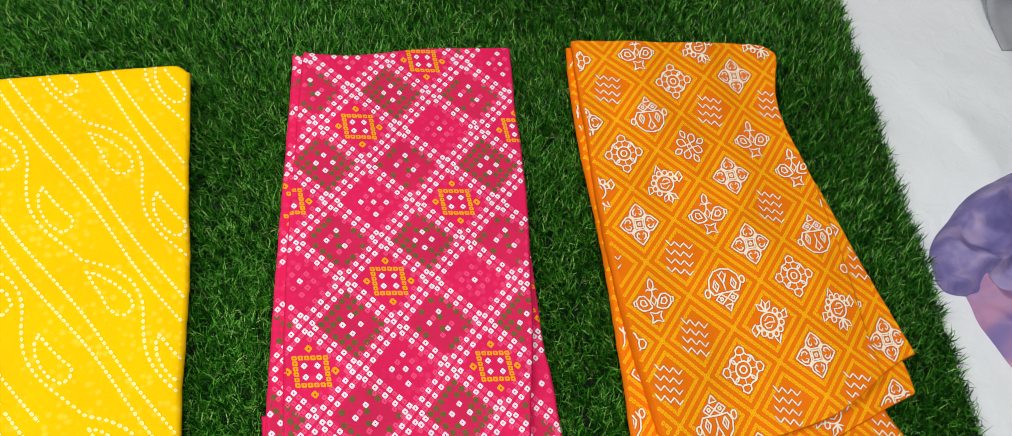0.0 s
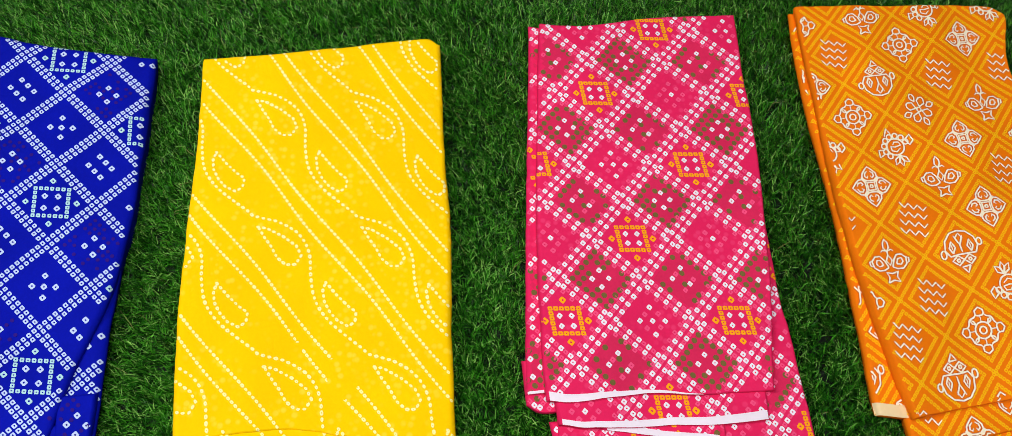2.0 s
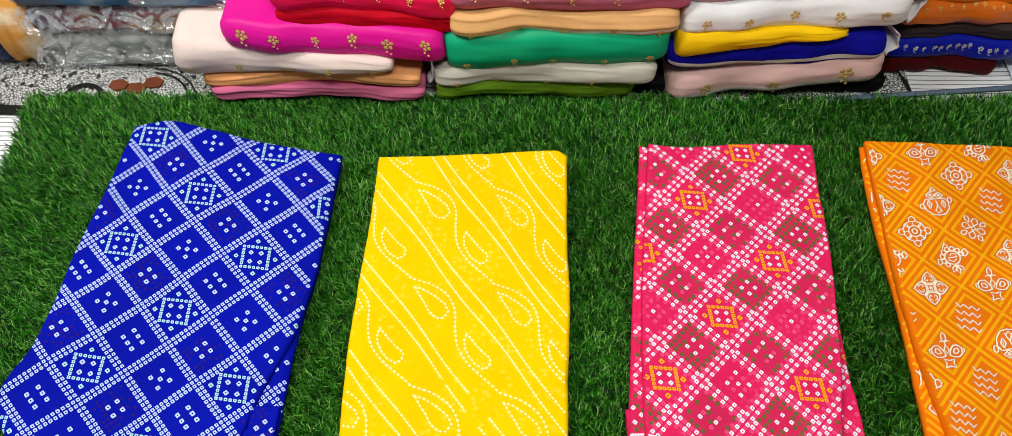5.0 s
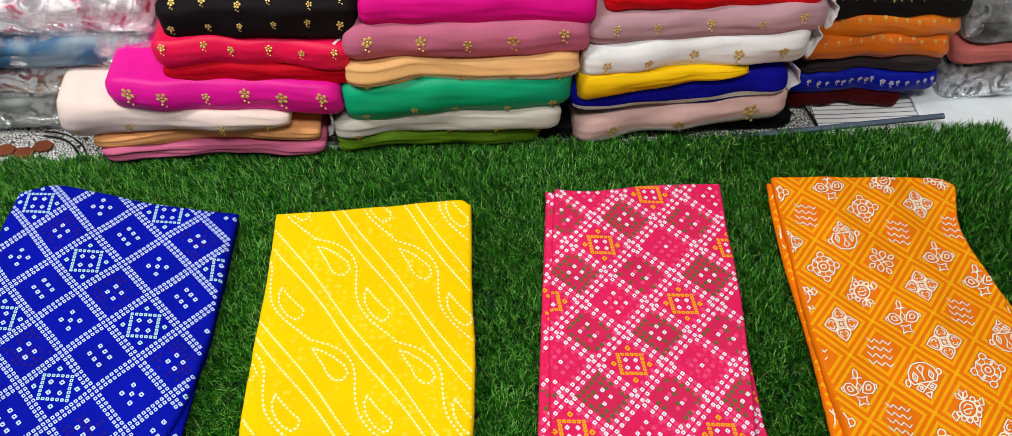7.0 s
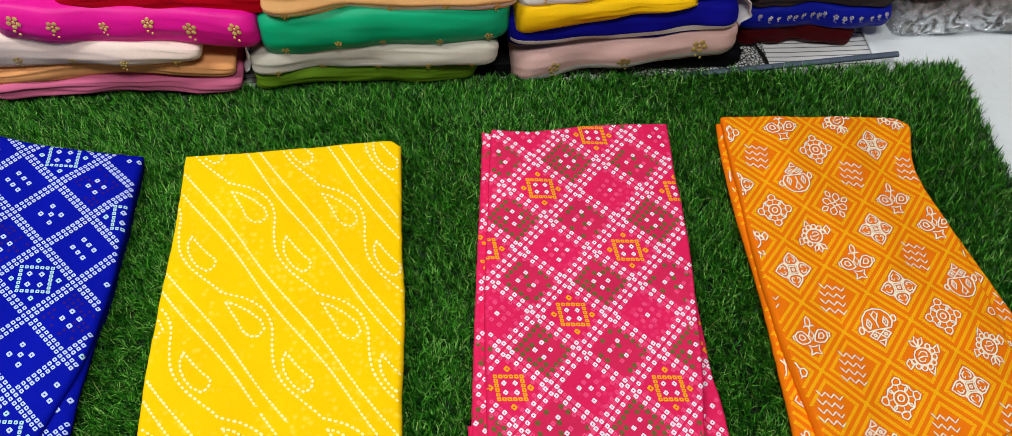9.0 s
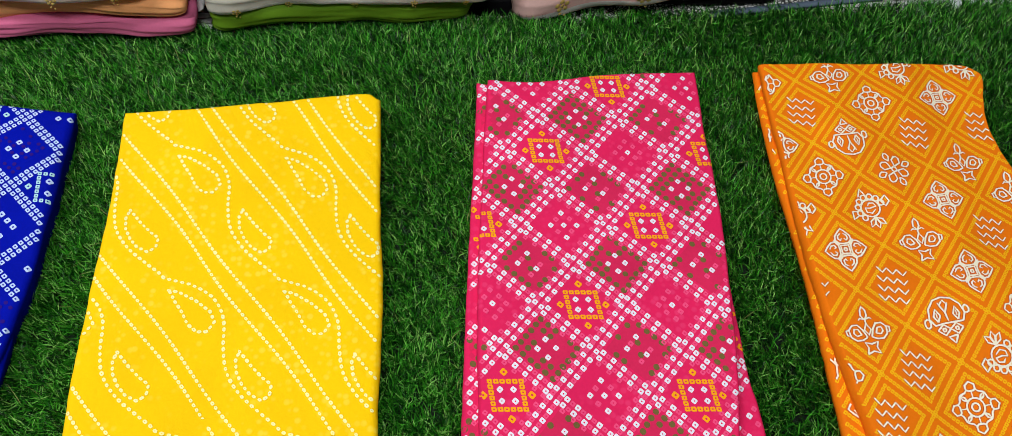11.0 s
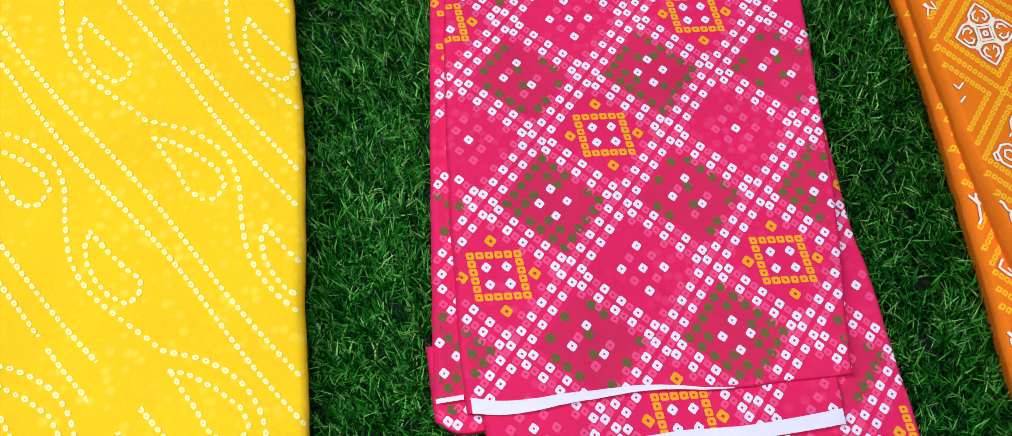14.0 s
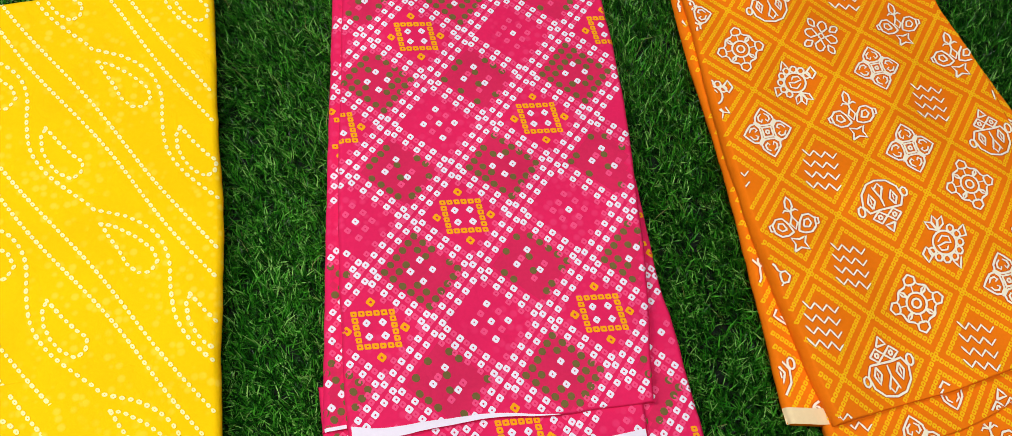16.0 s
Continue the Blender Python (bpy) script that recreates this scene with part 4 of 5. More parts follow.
def pink_saree():
    t = empty("folded_saree", (0.02, 0.55, SINK), "folded crimson pink saree with white tie-dye dots on grass mat", "saree", "sarees on the mat")
    base = Sheet([(0.3, -0.120), (0.265, -0.110), (0.23, -0.088)], [(0.3, 0.04), (0.22, 0.027)], [(-0.118, 0.277), (-0.105, 0.268), (-0.089, 0.257), (-0.057, 0.250), (-0.005, 0.247), (0.026, 0.246)], [(-0.12, 0.33), (0.05, 0.33)], SINK, 0.006, 0.004, 0.002, 20)
    sliver = Sheet([(0.3, 0.0), (0.24, 0.0)], [(0.3, 0.158), (0.24, 0.156)], [(0.0, 0.251), (0.073, 0.252), (0.121, 0.256), (0.155, 0.260)], [(0.0, 0.30), (0.16, 0.30)], SINK, 0.0075, 0.003, 0.002, 26)
    right = Sheet([(0.6, -0.08), (0.32, -0.117), (0.29, -0.110), (0.26, -0.096)], [(0.62, 0.160), (0.56, 0.163), (0.441, 0.160), (0.398, 0.162), (0.262, 0.163)], [(-0.108, 0.283), (-0.100, 0.270), (-0.090, 0.264), (-0.056, 0.265), (0.032, 0.264), (0.092, 0.265), (0.163, 0.264)], [(-0.11, 0.66), (0.2, 0.66)], SINK, 0.0105, 0.004, 0.002, 21)
    tongue = Sheet([(0.4, -0.070), (0.29, -0.070)], [(0.4, 0.068), (0.29, 0.064)], [(-0.068, 0.315), (-0.026, 0.307), (0.008, 0.300), (0.063, 0.294)], [(-0.12, 0.38), (0.12, 0.38)], SINK, 0.0140, 0.003, 0.001, 27)
    under = Sheet([(0.4, -0.148), (0.33, -0.146)], [(0.4, -0.10), (0.33, -0.108)], [(-0.146, 0.349), (-0.135, 0.341), (-0.118, 0.340), (-0.105, 0.343)], [(-0.15, 0.40), (-0.1, 0.40)], SINK, 0.0090, 0.003, 0.002, 28)
    left = Sheet([(0.85, -0.093), (0.798, -0.098), (0.553, -0.127), (0.36, -0.147)], [(0.85, 0.0), (0.34, 0.0)], [(-0.15, 0.360), (-0.126, 0.360), (0.0, 0.362)], [(-0.1, 0.850), (-0.052, 0.838), (0.0, 0.84)], SINK, 0.013, 0.006, 0.002, 22)
    mid = Sheet([(0.4, -0.121), (0.347, -0.118), (0.3, -0.114)], [(0.4, 0.12), (0.339, 0.117), (0.3, 0.113)], [(-0.115, 0.323), (-0.094, 0.319), (-0.050, 0.315), (0.010, 0.313), (0.063, 0.309), (0.114, 0.311)], [(-0.12, 0.42), (0.12, 0.42)], SINK, 0.0180, 0.004, 0.002, 23)
    main = Sheet([(0.846, -0.080), (0.797, -0.087), (0.553, -0.115), (0.394, -0.126), (0.35, -0.126)], [(0.842, 0.181), (0.741, 0.174), (0.637, 0.169), (0.541, 0.158), (0.451, 0.146), (0.343, 0.125)],
                 [(-0.126, 0.350), (-0.092, 0.345), (-0.052, 0.347), (-0.010, 0.348), (0.044, 0.342), (0.124, 0.340)], [(-0.09, 0.846), (-0.052, 0.839), (-0.02, 0.836), (0.06, 0.844), (0.181, 0.842)], SINK, 0.023, 0.004, 0.003, 24)
    for s, name, over in ((base, "bottom_layer", (sliver, right, mid)), (sliver, "lower_fold", (right,)), (right, "right_fold", (main, mid, tongue)), (under, "tucked_fold", (left, main, mid)), (left, "left_fold", (main,)), (tongue, "folded_tongue", (mid, main)), (mid, "middle_layer", (main,)), (main, "top_layer", ())):
        pink_pattern(s, s.build(name, PINK, t), over, 0.0004, (-0.031, -0.014) if s in (base, sliver, right) else (0.0, 0.0))
    hem(main, t, -0.123, 0.044, 0.0052, skew=-0.9)
    hem(mid, t, -0.112, 0.112, 0.0078, skew=0.25)
    hem(tongue, t, -0.064, 0.056, 0.0065, skew=-0.3)
    hem(right, t, -0.098, 0.160, 0.0095, skew=-0.65)
    hem(sliver, t, 0.028, 0.153, 0.003)
    hem(left, t, -0.145, -0.127, 0.003)
    return [base, right, left, main]


def orange_saree():
    t = empty("folded_saree", (0.40, 0.55, SINK), "folded orange saree with ivory motifs and dotted lattice on mat", "saree", "sarees on the mat")
    third = Sheet([(0.4, 0.27), (0.2, 0.28)], [(0.42, 0.55), (0.33, 0.547), (0.291, 0.561), (0.2, 0.58)], [(0.2, 0.19), (0.6, 0.19)], [(0.2, 0.46), (0.6, 0.46)], SINK, 0.010, seed=30)
    second = Sheet([(0.5, 0.26), (0.24, 0.268)], [(0.52, 0.566), (0.42, 0.582), (0.341, 0.590), (0.25, 0.56)], [(0.2, 0.25), (0.40, 0.280), (0.55, 0.328), (0.59, 0.341)], [(0.2, 0.56), (0.6, 0.56)], SINK, 0.013, 0.005, 0.002, 31)
    right = Sheet([(0.68, 0.42), (0.33, 0.42)], [(0.68, 0.534), (0.647, 0.541), (0.609, 0.553), (0.572, 0.561), (0.491, 0.578), (0.385, 0.604)], [(0.42, 0.32), (0.465, 0.325), (0.57, 0.374), (0.605, 0.386)], [(0.4, 0.68), (0.6, 0.66)], SINK, 0.019, 0.005, 0.003, 35)
    left = Sheet([(0.848, 0.261), (0.789, 0.255), (0.684, 0.250), (0.586, 0.250), (0.472, 0.246), (0.355, 0.239), (0.29, 0.236)], [(0.85, 0.35), (0.3, 0.31)], [(0.22, 0.311), (0.267, 0.30), (0.32, 0.30)], [(0.25, 0.849), (0.35, 0.846)], SINK, 0.011, 0.005, 0.002, 32)
    main = Sheet([(0.85, 0.265), (0.819, 0.263), (0.70, 0.257), (0.594, 0.252), (0.46, 0.253), (0.337, 0.264), (0.28, 0.272)], [(0.831, 0.545), (0.814, 0.552), (0.78, 0.541), (0.747, 0.532), (0.707, 0.531), (0.66, 0.538), (0.61, 0.546), (0.52, 0.549), (0.44, 0.548), (0.34, 0.546)],
                 [(0.24, 0.292), (0.288, 0.298), (0.465, 0.323), (0.57, 0.374), (0.605, 0.386)], [(0.26, 0.849), (0.278, 0.850), (0.42, 0.842), (0.53, 0.835), (0.552, 0.820)], SINK, 0.024, 0.004, 0.006, 33)
    for s, name, over in ((third, "bottom_layer", (second, main)), (second, "second_layer", (right, main)), (right, "right_fold", (main,)), (left, "left_fold", (main,)), (main, "top_layer", ())):
        shift, skip = {"right_fold": ((0.013, 0.006), 5), "left_fold": ((-0.012, 0.02), 2), "second_layer": ((0.01, 0.03), 3), "bottom_layer": ((-0.01, 0.015), 1)}.get(name, ((0.0, 0.0), 0))
        orange_pattern(s, s.build(name, ORANGE, t), over, 0.0004, shift, skip)
    hem(left, t, 0.236, 0.272, 0.014, CREAM_CLOTH, "selvedge", "cream woven selvedge")
    return [third, second, right, left, main]


for made in (blue_saree, yellow_saree, pink_saree, orange_saree):
    COVER += made()
build_turf()


# ---- stacked cloths behind the mat ----
GOLD = plain_material("gold_thread", (0.80, 0.56, 0.16), 0.35, 0.45, 300.0, 0.3)
SILVER = plain_material("silver_thread", (0.7, 0.66, 0.62), 0.35, 0.5, 300.0, 0.3)


class Fold:
    """A folded length of cloth with a rounded front, lying in a stack."""

    def __init__(self, x0, x1, front, depth, z0, z1, tilt=0.0, sag=0.0, layers=2, seed=0.0, taper=0.0):
        self.x0, self.x1, self.front, self.depth, self.z0, self.z1 = x0, x1, front, depth, z0, z1
        self.tilt, self.sag, self.layers, self.seed, self.taper = tilt, sag, layers, seed, taper

    def at(self, u, s):
        """u along the front, s from the top back (0) round the nose (0.5) to the bottom back (1)."""
        h = (self.z1 - self.z0) * 0.5 * (1 - self.taper * u)
        mid = (self.z0 + self.z1) * 0.5 + self.tilt * (u - 0.5) - self.sag * 4 * u * (1 - u)
        end = min(1.0, min(u, 1 - u) / 0.075)
        end = 0.55 + 0.45 * math.sqrt(1 - (1 - end) ** 2)
        wob = noise.noise((u * 5 + self.seed, self.seed, 0.3)) * 0.008
        if s < 0.3 or s > 0.7:
            top = s < 0.3
            k = s / 0.3 if top else (1 - s) / 0.3
            y = self.front + self.depth * (1 - k) + h * 0.8 * k
            z = mid + (h if top else -h) * end
        else:
            t = (s - 0.3) / 0.4 * math.pi
            groove = 0.16 * h * (1 - abs(math.cos(t * self.layers))) if self.layers > 1 else 0.0
            y = self.front + h * 0.8 - (h * 0.8) * math.sin(t) * end + (0.16 * h - groove) * math.sin(t)
            z = mid + h * math.cos(t) * end
        y += wob + 0.012 * (1 - end)
        pleat = noise.noise((u * 3.5 + 3 * s + self.seed, s * 9, self.seed)) + 0.7 * noise.noise((u * 5 - 8 * s, s * 22, self.seed + 5))
        y += 0.0026 * pleat
        z += 0.0018 * pleat + 0.0045 * noise.noise((u * 2.6 + self.seed * 3, 1.7, self.seed)) - 0.004 * abs(2 * u - 1) ** 3
        y += 0.010 * max(0.0, math.sin(math.pi * s)) * noise.noise((u * 1.9 + self.seed * 2, 4.4, self.seed))
        z += 0.004 * noise.noise((u * 6 + self.seed, y * 8, self.seed + 2)) * (1.0 if s < 0.6 else 0.3)
        x = self.x0 + (self.x1 - self.x0) * u + 0.006 * noise.noise((s * 4, self.seed, u))
        return x, y, z

    def build(self, parent, mat, name="cloth"):
        us = [0, 0.006, 0.015, 0.03, 0.05] + [0.08 + 0.84 * k / 40 for k in range(41)] + [0.95, 0.97, 0.985, 0.994, 1]
        ss = [0, 0.1, 0.2, 0.27] + [0.3 + 0.4 * k / 26 for k in range(27)] + [0.75, 0.9, 1]
        verts = [self.at(u, s) for u in us for s in ss]
        w, faces = len(ss), []
        for i in range(len(us) - 1):
            for k in range(w - 1):
                a = i * w + k
                faces.append((a, a + 1, a + w + 1, a + w))
        faces += [tuple(range(w - 1, -1, -1)), tuple((len(us) - 1) * w + k for k in range(w))]
        faces += [(i * w, (i + 1) * w, (i + 1) * w + w - 1, i * w + w - 1) for i in range(len(us) - 1)]
        return part(name, verts, faces, mat, parent)

    def flowers(self, parent, places, size, mat, label):
        """Small embroidered flowers of raised beads on the front, each one a part."""
        for u, s in places:
            verts, faces = [], []
            du, ds = 0.002, 0.004
            c = Vector(self.at(u, s))
            tx = (Vector(self.at(u + du, s)) - c).normalized()
            ty = (c - Vector(self.at(u, s + ds))).normalized()
            nz = tx.cross(ty).normalized()
            scale = size * (0.9 + 0.35 * noise.noise((u * 40, s * 30, self.seed)))
            petals = [(0.0, 0.0, 0.45)] + [(math.cos(k * 1.2566 + u * 9), math.sin(k * 1.2566 + u * 9), 0.62) for k in range(5)] + [(-0.4, -2.0, 0.4), (0.5, -2.6, 0.35)]
            for px, py, r in petals:
                o = c + (tx * px + ty * py) * scale * 0.5 + nz * 0.0012
                b = len(verts)
                verts.append(o + nz * 0.0016)
                for k in range(7):
                    t = 2 * math.pi * k / 7
                    verts.append(o + (tx * math.cos(t) + ty * math.sin(t)) * scale * 0.42 * r)
                faces += [(b, b + 1 + k, b + 1 + (k + 1) % 7) for k in range(7)]
            part("embroidered_flower", verts, faces, mat, parent, label)

    def rim(self, parent, mat, s, width=0.004, label="thin woven edge"):
        verts, faces = [], []
        for k in range(81):
            u = 0.01 + 0.98 * k / 80
            for d in (-0.5, 0, 0.5):
                x, y, z = self.at(u, s + d * width / 0.08)
                verts.append((x, y - 0.0012 + 0.0006 * abs(d), z + 0.0008))
        for k in range(80):
            for m in range(2):
                a = k * 3 + m
                faces.append((a, a + 3, a + 4, a + 1))
        part("edging", verts, faces, mat, parent, label)


def folded(fold, colour, label, name="folded_cloth", gloss=0.1, flowers=None, edge=None, group="stacked cloths", rough=0.7):
    t = empty(name, ((fold.x0 + fold.x1) / 2, fold.front + 0.1, fold.z0), label, "cloth", group)
    mat = colour if not isinstance(colour, tuple) else cloth_material(name, colour, rough, 0.0, 0.14, 900.0, gloss, None, 0.12)
    fold.build(t, mat)
    if flowers:
        count, rows, size, metal = flowers
        rng = random.Random(fold.seed)
        places = [((k + 0.5) / count + rng.uniform(-0.02, 0.02), 0.5 + 0.05 * (rng.random() - 0.5) + (r - (len(rows) - 1) / 2) * 0.0 + rows[r] - 0.5)
                  for r in range(len(rows)) for k in range(count)]
        fold.flowers(t, [(u if 0.03 < u < 0.97 else 0.5, s) for u, s in places], size, metal, "raised metallic embroidered flower")
    if edge:
        fold.rim(t, edge, 0.56)
    return t


PALE = cloth_material("pale_edging", (0.8, 0.76, 0.72))
# the stack with magenta and red cloths
folded(Fold(-0.80, -0.445, 0.952, 0.30, -0.002, 0.026, seed=1.1), (0.62, 0.14, 0.27), "dusty pink folded net cloth at the bottom of a stack")
folded(Fold(-0.81, -0.452, 0.962, 0.30, 0.026, 0.050, seed=1.7), (0.80, 0.36, 0.14), "peach folded net cloth in a stack")
folded(Fold(-0.850, -0.49, 0.950, 0.30, 0.040, 0.118, tilt=0.0, seed=2.1, taper=0.7, layers=1), (0.82, 0.66, 0.60), "blush white folded net cloth with gold flowers", flowers=(5, (0.55,), 0.010, GOLD))
folded(Fold(-0.755, -0.405, 0.955, 0.30, 0.088, 0.150, tilt=-0.03, seed=2.9, layers=1), (0.70, 0.003, 0.28), "magenta folded cloth with gold embroidered flowers", gloss=0.25, rough=0.5, flowers=(6, (0.44,), 0.013, GOLD))
folded(Fold(-0.665, -0.385, 0.975, 0.28, 0.132, 0.168, tilt=-0.018, seed=3.3), (0.48, 0.0, 0.012), "deep red folded cloth in a stack")
folded(Fold(-0.67, -0.385, 0.972, 0.28, 0.162, 0.212, tilt=-0.02, seed=3.8, layers=1), (0.72, 0.002, 0.06), "crimson folded cloth with small gold flowers", gloss=0.25, rough=0.5, flowers=(6, (0.42,), 0.008, GOLD))
folded(Fold(-0.655, -0.37, 0.985, 0.28, 0.205, 0.275, seed=4.2), (0.006, 0.004, 0.005), "black folded cloth with small gold flowers", flowers=(6, (0.36, 0.50), 0.008, GOLD))
folded(Fold(-0.60, -0.26, 1.03, 0.26, 0.25, 0.31, seed=4.8, layers=1), (0.17, 0.0, 0.006), "dark maroon folded cloth with gold flowers", flowers=(6, (0.45,), 0.008, GOLD))
# the stack with green and mauve cloths
folded(Fold(-0.425, -0.092, 0.962, 0.30, -0.004, 0.028, seed=5.1, layers=2), (0.11, 0.22, 0.01), "moss green folded cloth under a stack")
folded(Fold(-0.428, -0.062, 0.958, 0.30, 0.026, 0.068, seed=5.6, tilt=0.012, layers=1), (0.55, 0.52, 0.44), "pale grey folded net cloth in a stack", flowers=(5, (0.56,), 0.008, GOLD), edge=PALE)
folded(Fold(-0.405, -0.045, 0.955, 0.30, 0.062, 0.138, seed=6.3, tilt=0.014, layers=1), (0.002, 0.37, 0.17), "emerald green folded cloth with embroidered flowers", gloss=0.25, rough=0.5, flowers=(5, (0.55,), 0.010, GOLD))
folded(Fold(-0.395, -0.035, 0.968, 0.30, 0.130, 0.175, seed=6.9, layers=3, sag=0.006), (0.75, 0.42, 0.17), "peach folded net cloth with gold flowers", flowers=(5, (0.55,), 0.009, GOLD), edge=PALE)
folded(Fold(-0.395, -0.02, 0.972, 0.30, 0.168, 0.232, seed=7.4, layers=1), (0.50, 0.13, 0.22), "rose mauve folded net cloth with gold flowers", flowers=(5, (0.45,), 0.013, GOLD))
folded(Fold(-0.365, -0.015, 0.985, 0.28, 0.222, 0.272, seed=7.9, tilt=-0.012, layers=1), (0.62, 0.002, 0.20), "hot pink folded cloth on a stack")
folded(Fold(-0.20, 0.02, 1.05, 0.24, 0.268, 0.32, seed=8.3, layers=1), (0.06, 0.15, 0.012), "dark green folded cloth on a stack", flowers=(3, (0.5,), 0.010, SILVER))
# the stack with blue, yellow and white cloths
folded(Fold(-0.035, 0.318, 0.966, 0.30, -0.004, 0.058, tilt=0.045, seed=9.1, layers=1), (0.72, 0.46, 0.42), "blush pink folded net cloth with gold flowers", flowers=(3, (0.50,), 0.016, GOLD), edge=PALE)
folded(Fold(-0.045, 0.308, 0.975, 0.30, 0.055, 0.112, tilt=0.022, seed=9.7, layers=1), (0.006, 0.006, 0.30), "navy blue folded cloth in a stack", gloss=0.06, edge=PALE)
folded(Fold(-0.035, 0.235, 0.966, 0.28, 0.094, 0.146, tilt=0.024, seed=10.2, layers=1, taper=0.7), (0.86, 0.52, 0.004), "bright yellow folded cloth in a stack")
folded(Fold(-0.03, 0.325, 0.978, 0.30, 0.125, 0.190, tilt=0.025, seed=10.8, layers=1), (0.78, 0.78, 0.78), "white folded net cloth with gold flowers", flowers=(5, (0.47,), 0.012, GOLD))
folded(Fold(-0.025, 0.34, 0.985, 0.30, 0.180, 0.238, tilt=0.018, seed=11.4, layers=1), (0.48, 0.29, 0.33), "pale mauve folded net cloth with gold flowers", flowers=(5, (0.46,), 0.011, GOLD))
folded(Fold(0.0, 0.33, 0.998, 0.28, 0.228, 0.285, seed=12.0, layers=1), (0.70, 0.003, 0.01), "bright red folded cloth on a stack")
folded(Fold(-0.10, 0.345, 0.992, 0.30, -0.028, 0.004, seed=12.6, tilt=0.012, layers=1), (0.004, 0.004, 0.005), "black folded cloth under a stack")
# near-black fillers added in the gaps; their colour stands in for deep shade
folded(Fold(-0.47, -0.40, 1.03, 0.26, -0.028, 0.20, seed=12.8, layers=1), (0.004, 0.004, 0.005), "added black filler standing in for shade between two stacks")
folded(Fold(-0.075, -0.015, 1.03, 0.26, -0.028, 0.20, seed=12.9, layers=1), (0.004, 0.004, 0.005), "added black filler standing in for shade between two stacks")
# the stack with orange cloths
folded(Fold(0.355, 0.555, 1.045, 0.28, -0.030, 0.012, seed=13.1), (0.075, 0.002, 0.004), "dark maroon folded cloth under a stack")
folded(Fold(0.345, 0.605, 1.04, 0.28, 0.008, 0.052, seed=13.7, layers=1), (0.004, 0.01, 0.35), "royal blue folded cloth with silver sequin border", gloss=0.15, rough=0.5, flowers=(16, (0.45,), 0.006, SILVER))
folded(Fold(0.36, 0.60, 1.048, 0.28, 0.048, 0.082, seed=14.2), (0.045, 0.032, 0.034), "charcoal folded cloth in a stack")
folded(Fold(0.345, 0.60, 1.04, 0.28, 0.078, 0.130, tilt=-0.012, seed=14.9, layers=1), (0.74, 0.15, 0.003), "orange folded cloth with gold thread border", gloss=0.5, rough=0.38, flowers=(12, (0.40,), 0.005, GOLD))
folded(Fold(0.35, 0.605, 1.05, 0.28, 0.122, 0.165, tilt=-0.012, seed=15.5, layers=1), (0.74, 0.17, 0.003), "orange folded cloth in a stack", gloss=0.5, rough=0.38, flowers=(12, (0.40,), 0.005, GOLD))
folded(Fold(0.34, 0.61, 1.05, 0.28, 0.158, 0.215, seed=16.1, tilt=-0.01), (0.008, 0.007, 0.007), "black folded cloth with gold stitched lines", flowers=(14, (0.40,), 0.004, GOLD))


# ---- clear plastic packs ----
def film_build(n, l, b):
    """Crinkled clear film: see-through, with hard bright glints."""
    tc = n.new("ShaderNodeTexCoord")
    t = add(n, "ShaderNodeTexNoise", Scale=62.0, Detail=9.0, Roughness=0.8, Distortion=2.0)
    crease = add(n, "ShaderNodeTexNoise", Scale=24.0, Detail=6.0, Distortion=3.0)
    for q in (t, crease):
        l.new(tc.outputs["Object"], q.inputs["Vector"])
    bump = add(n, "ShaderNodeBump", Strength=1.0, Distance=0.03)
    l.new(t.outputs["Fac"], bump.inputs["Height"])
    gloss = add(n, "ShaderNodeBsdfGlossy", Roughness=0.07)
    gloss.inputs["Color"].default_value = (0.95, 0.97, 1.0, 1)
    l.new(bump.outputs[0], gloss.inputs["Normal"])
    clear = n.new("ShaderNodeBsdfTransparent")
    amount = ramp(n, [(0.40, (0.10, 0.10, 0.10)), (0.58, (0.95, 0.95, 0.95))])
    l.new(crease.outputs["Fac"], amount.inputs[0])
    mix = n.new("ShaderNodeMixShader")
    l.new(amount.outputs[0], mix.inputs[0])
    l.new(clear.outputs[0], mix.inputs[1])
    haze = n.new("ShaderNodeBsdfDiffuse")
    haze.inputs["Color"].default_value = (0.72, 0.75, 0.78, 1)
    both = n.new("ShaderNodeMixShader")
    both.inputs[0].default_value = 0.16
    l.new(gloss.outputs[0], both.inputs[1])
    l.new(haze.outputs[0], both.inputs[2])
    l.new(both.outputs[0], mix.inputs[2])
    l.new(mix.outputs[0], n["Material Output"].inputs["Surface"])


FILM = material("clear_film", film_build)


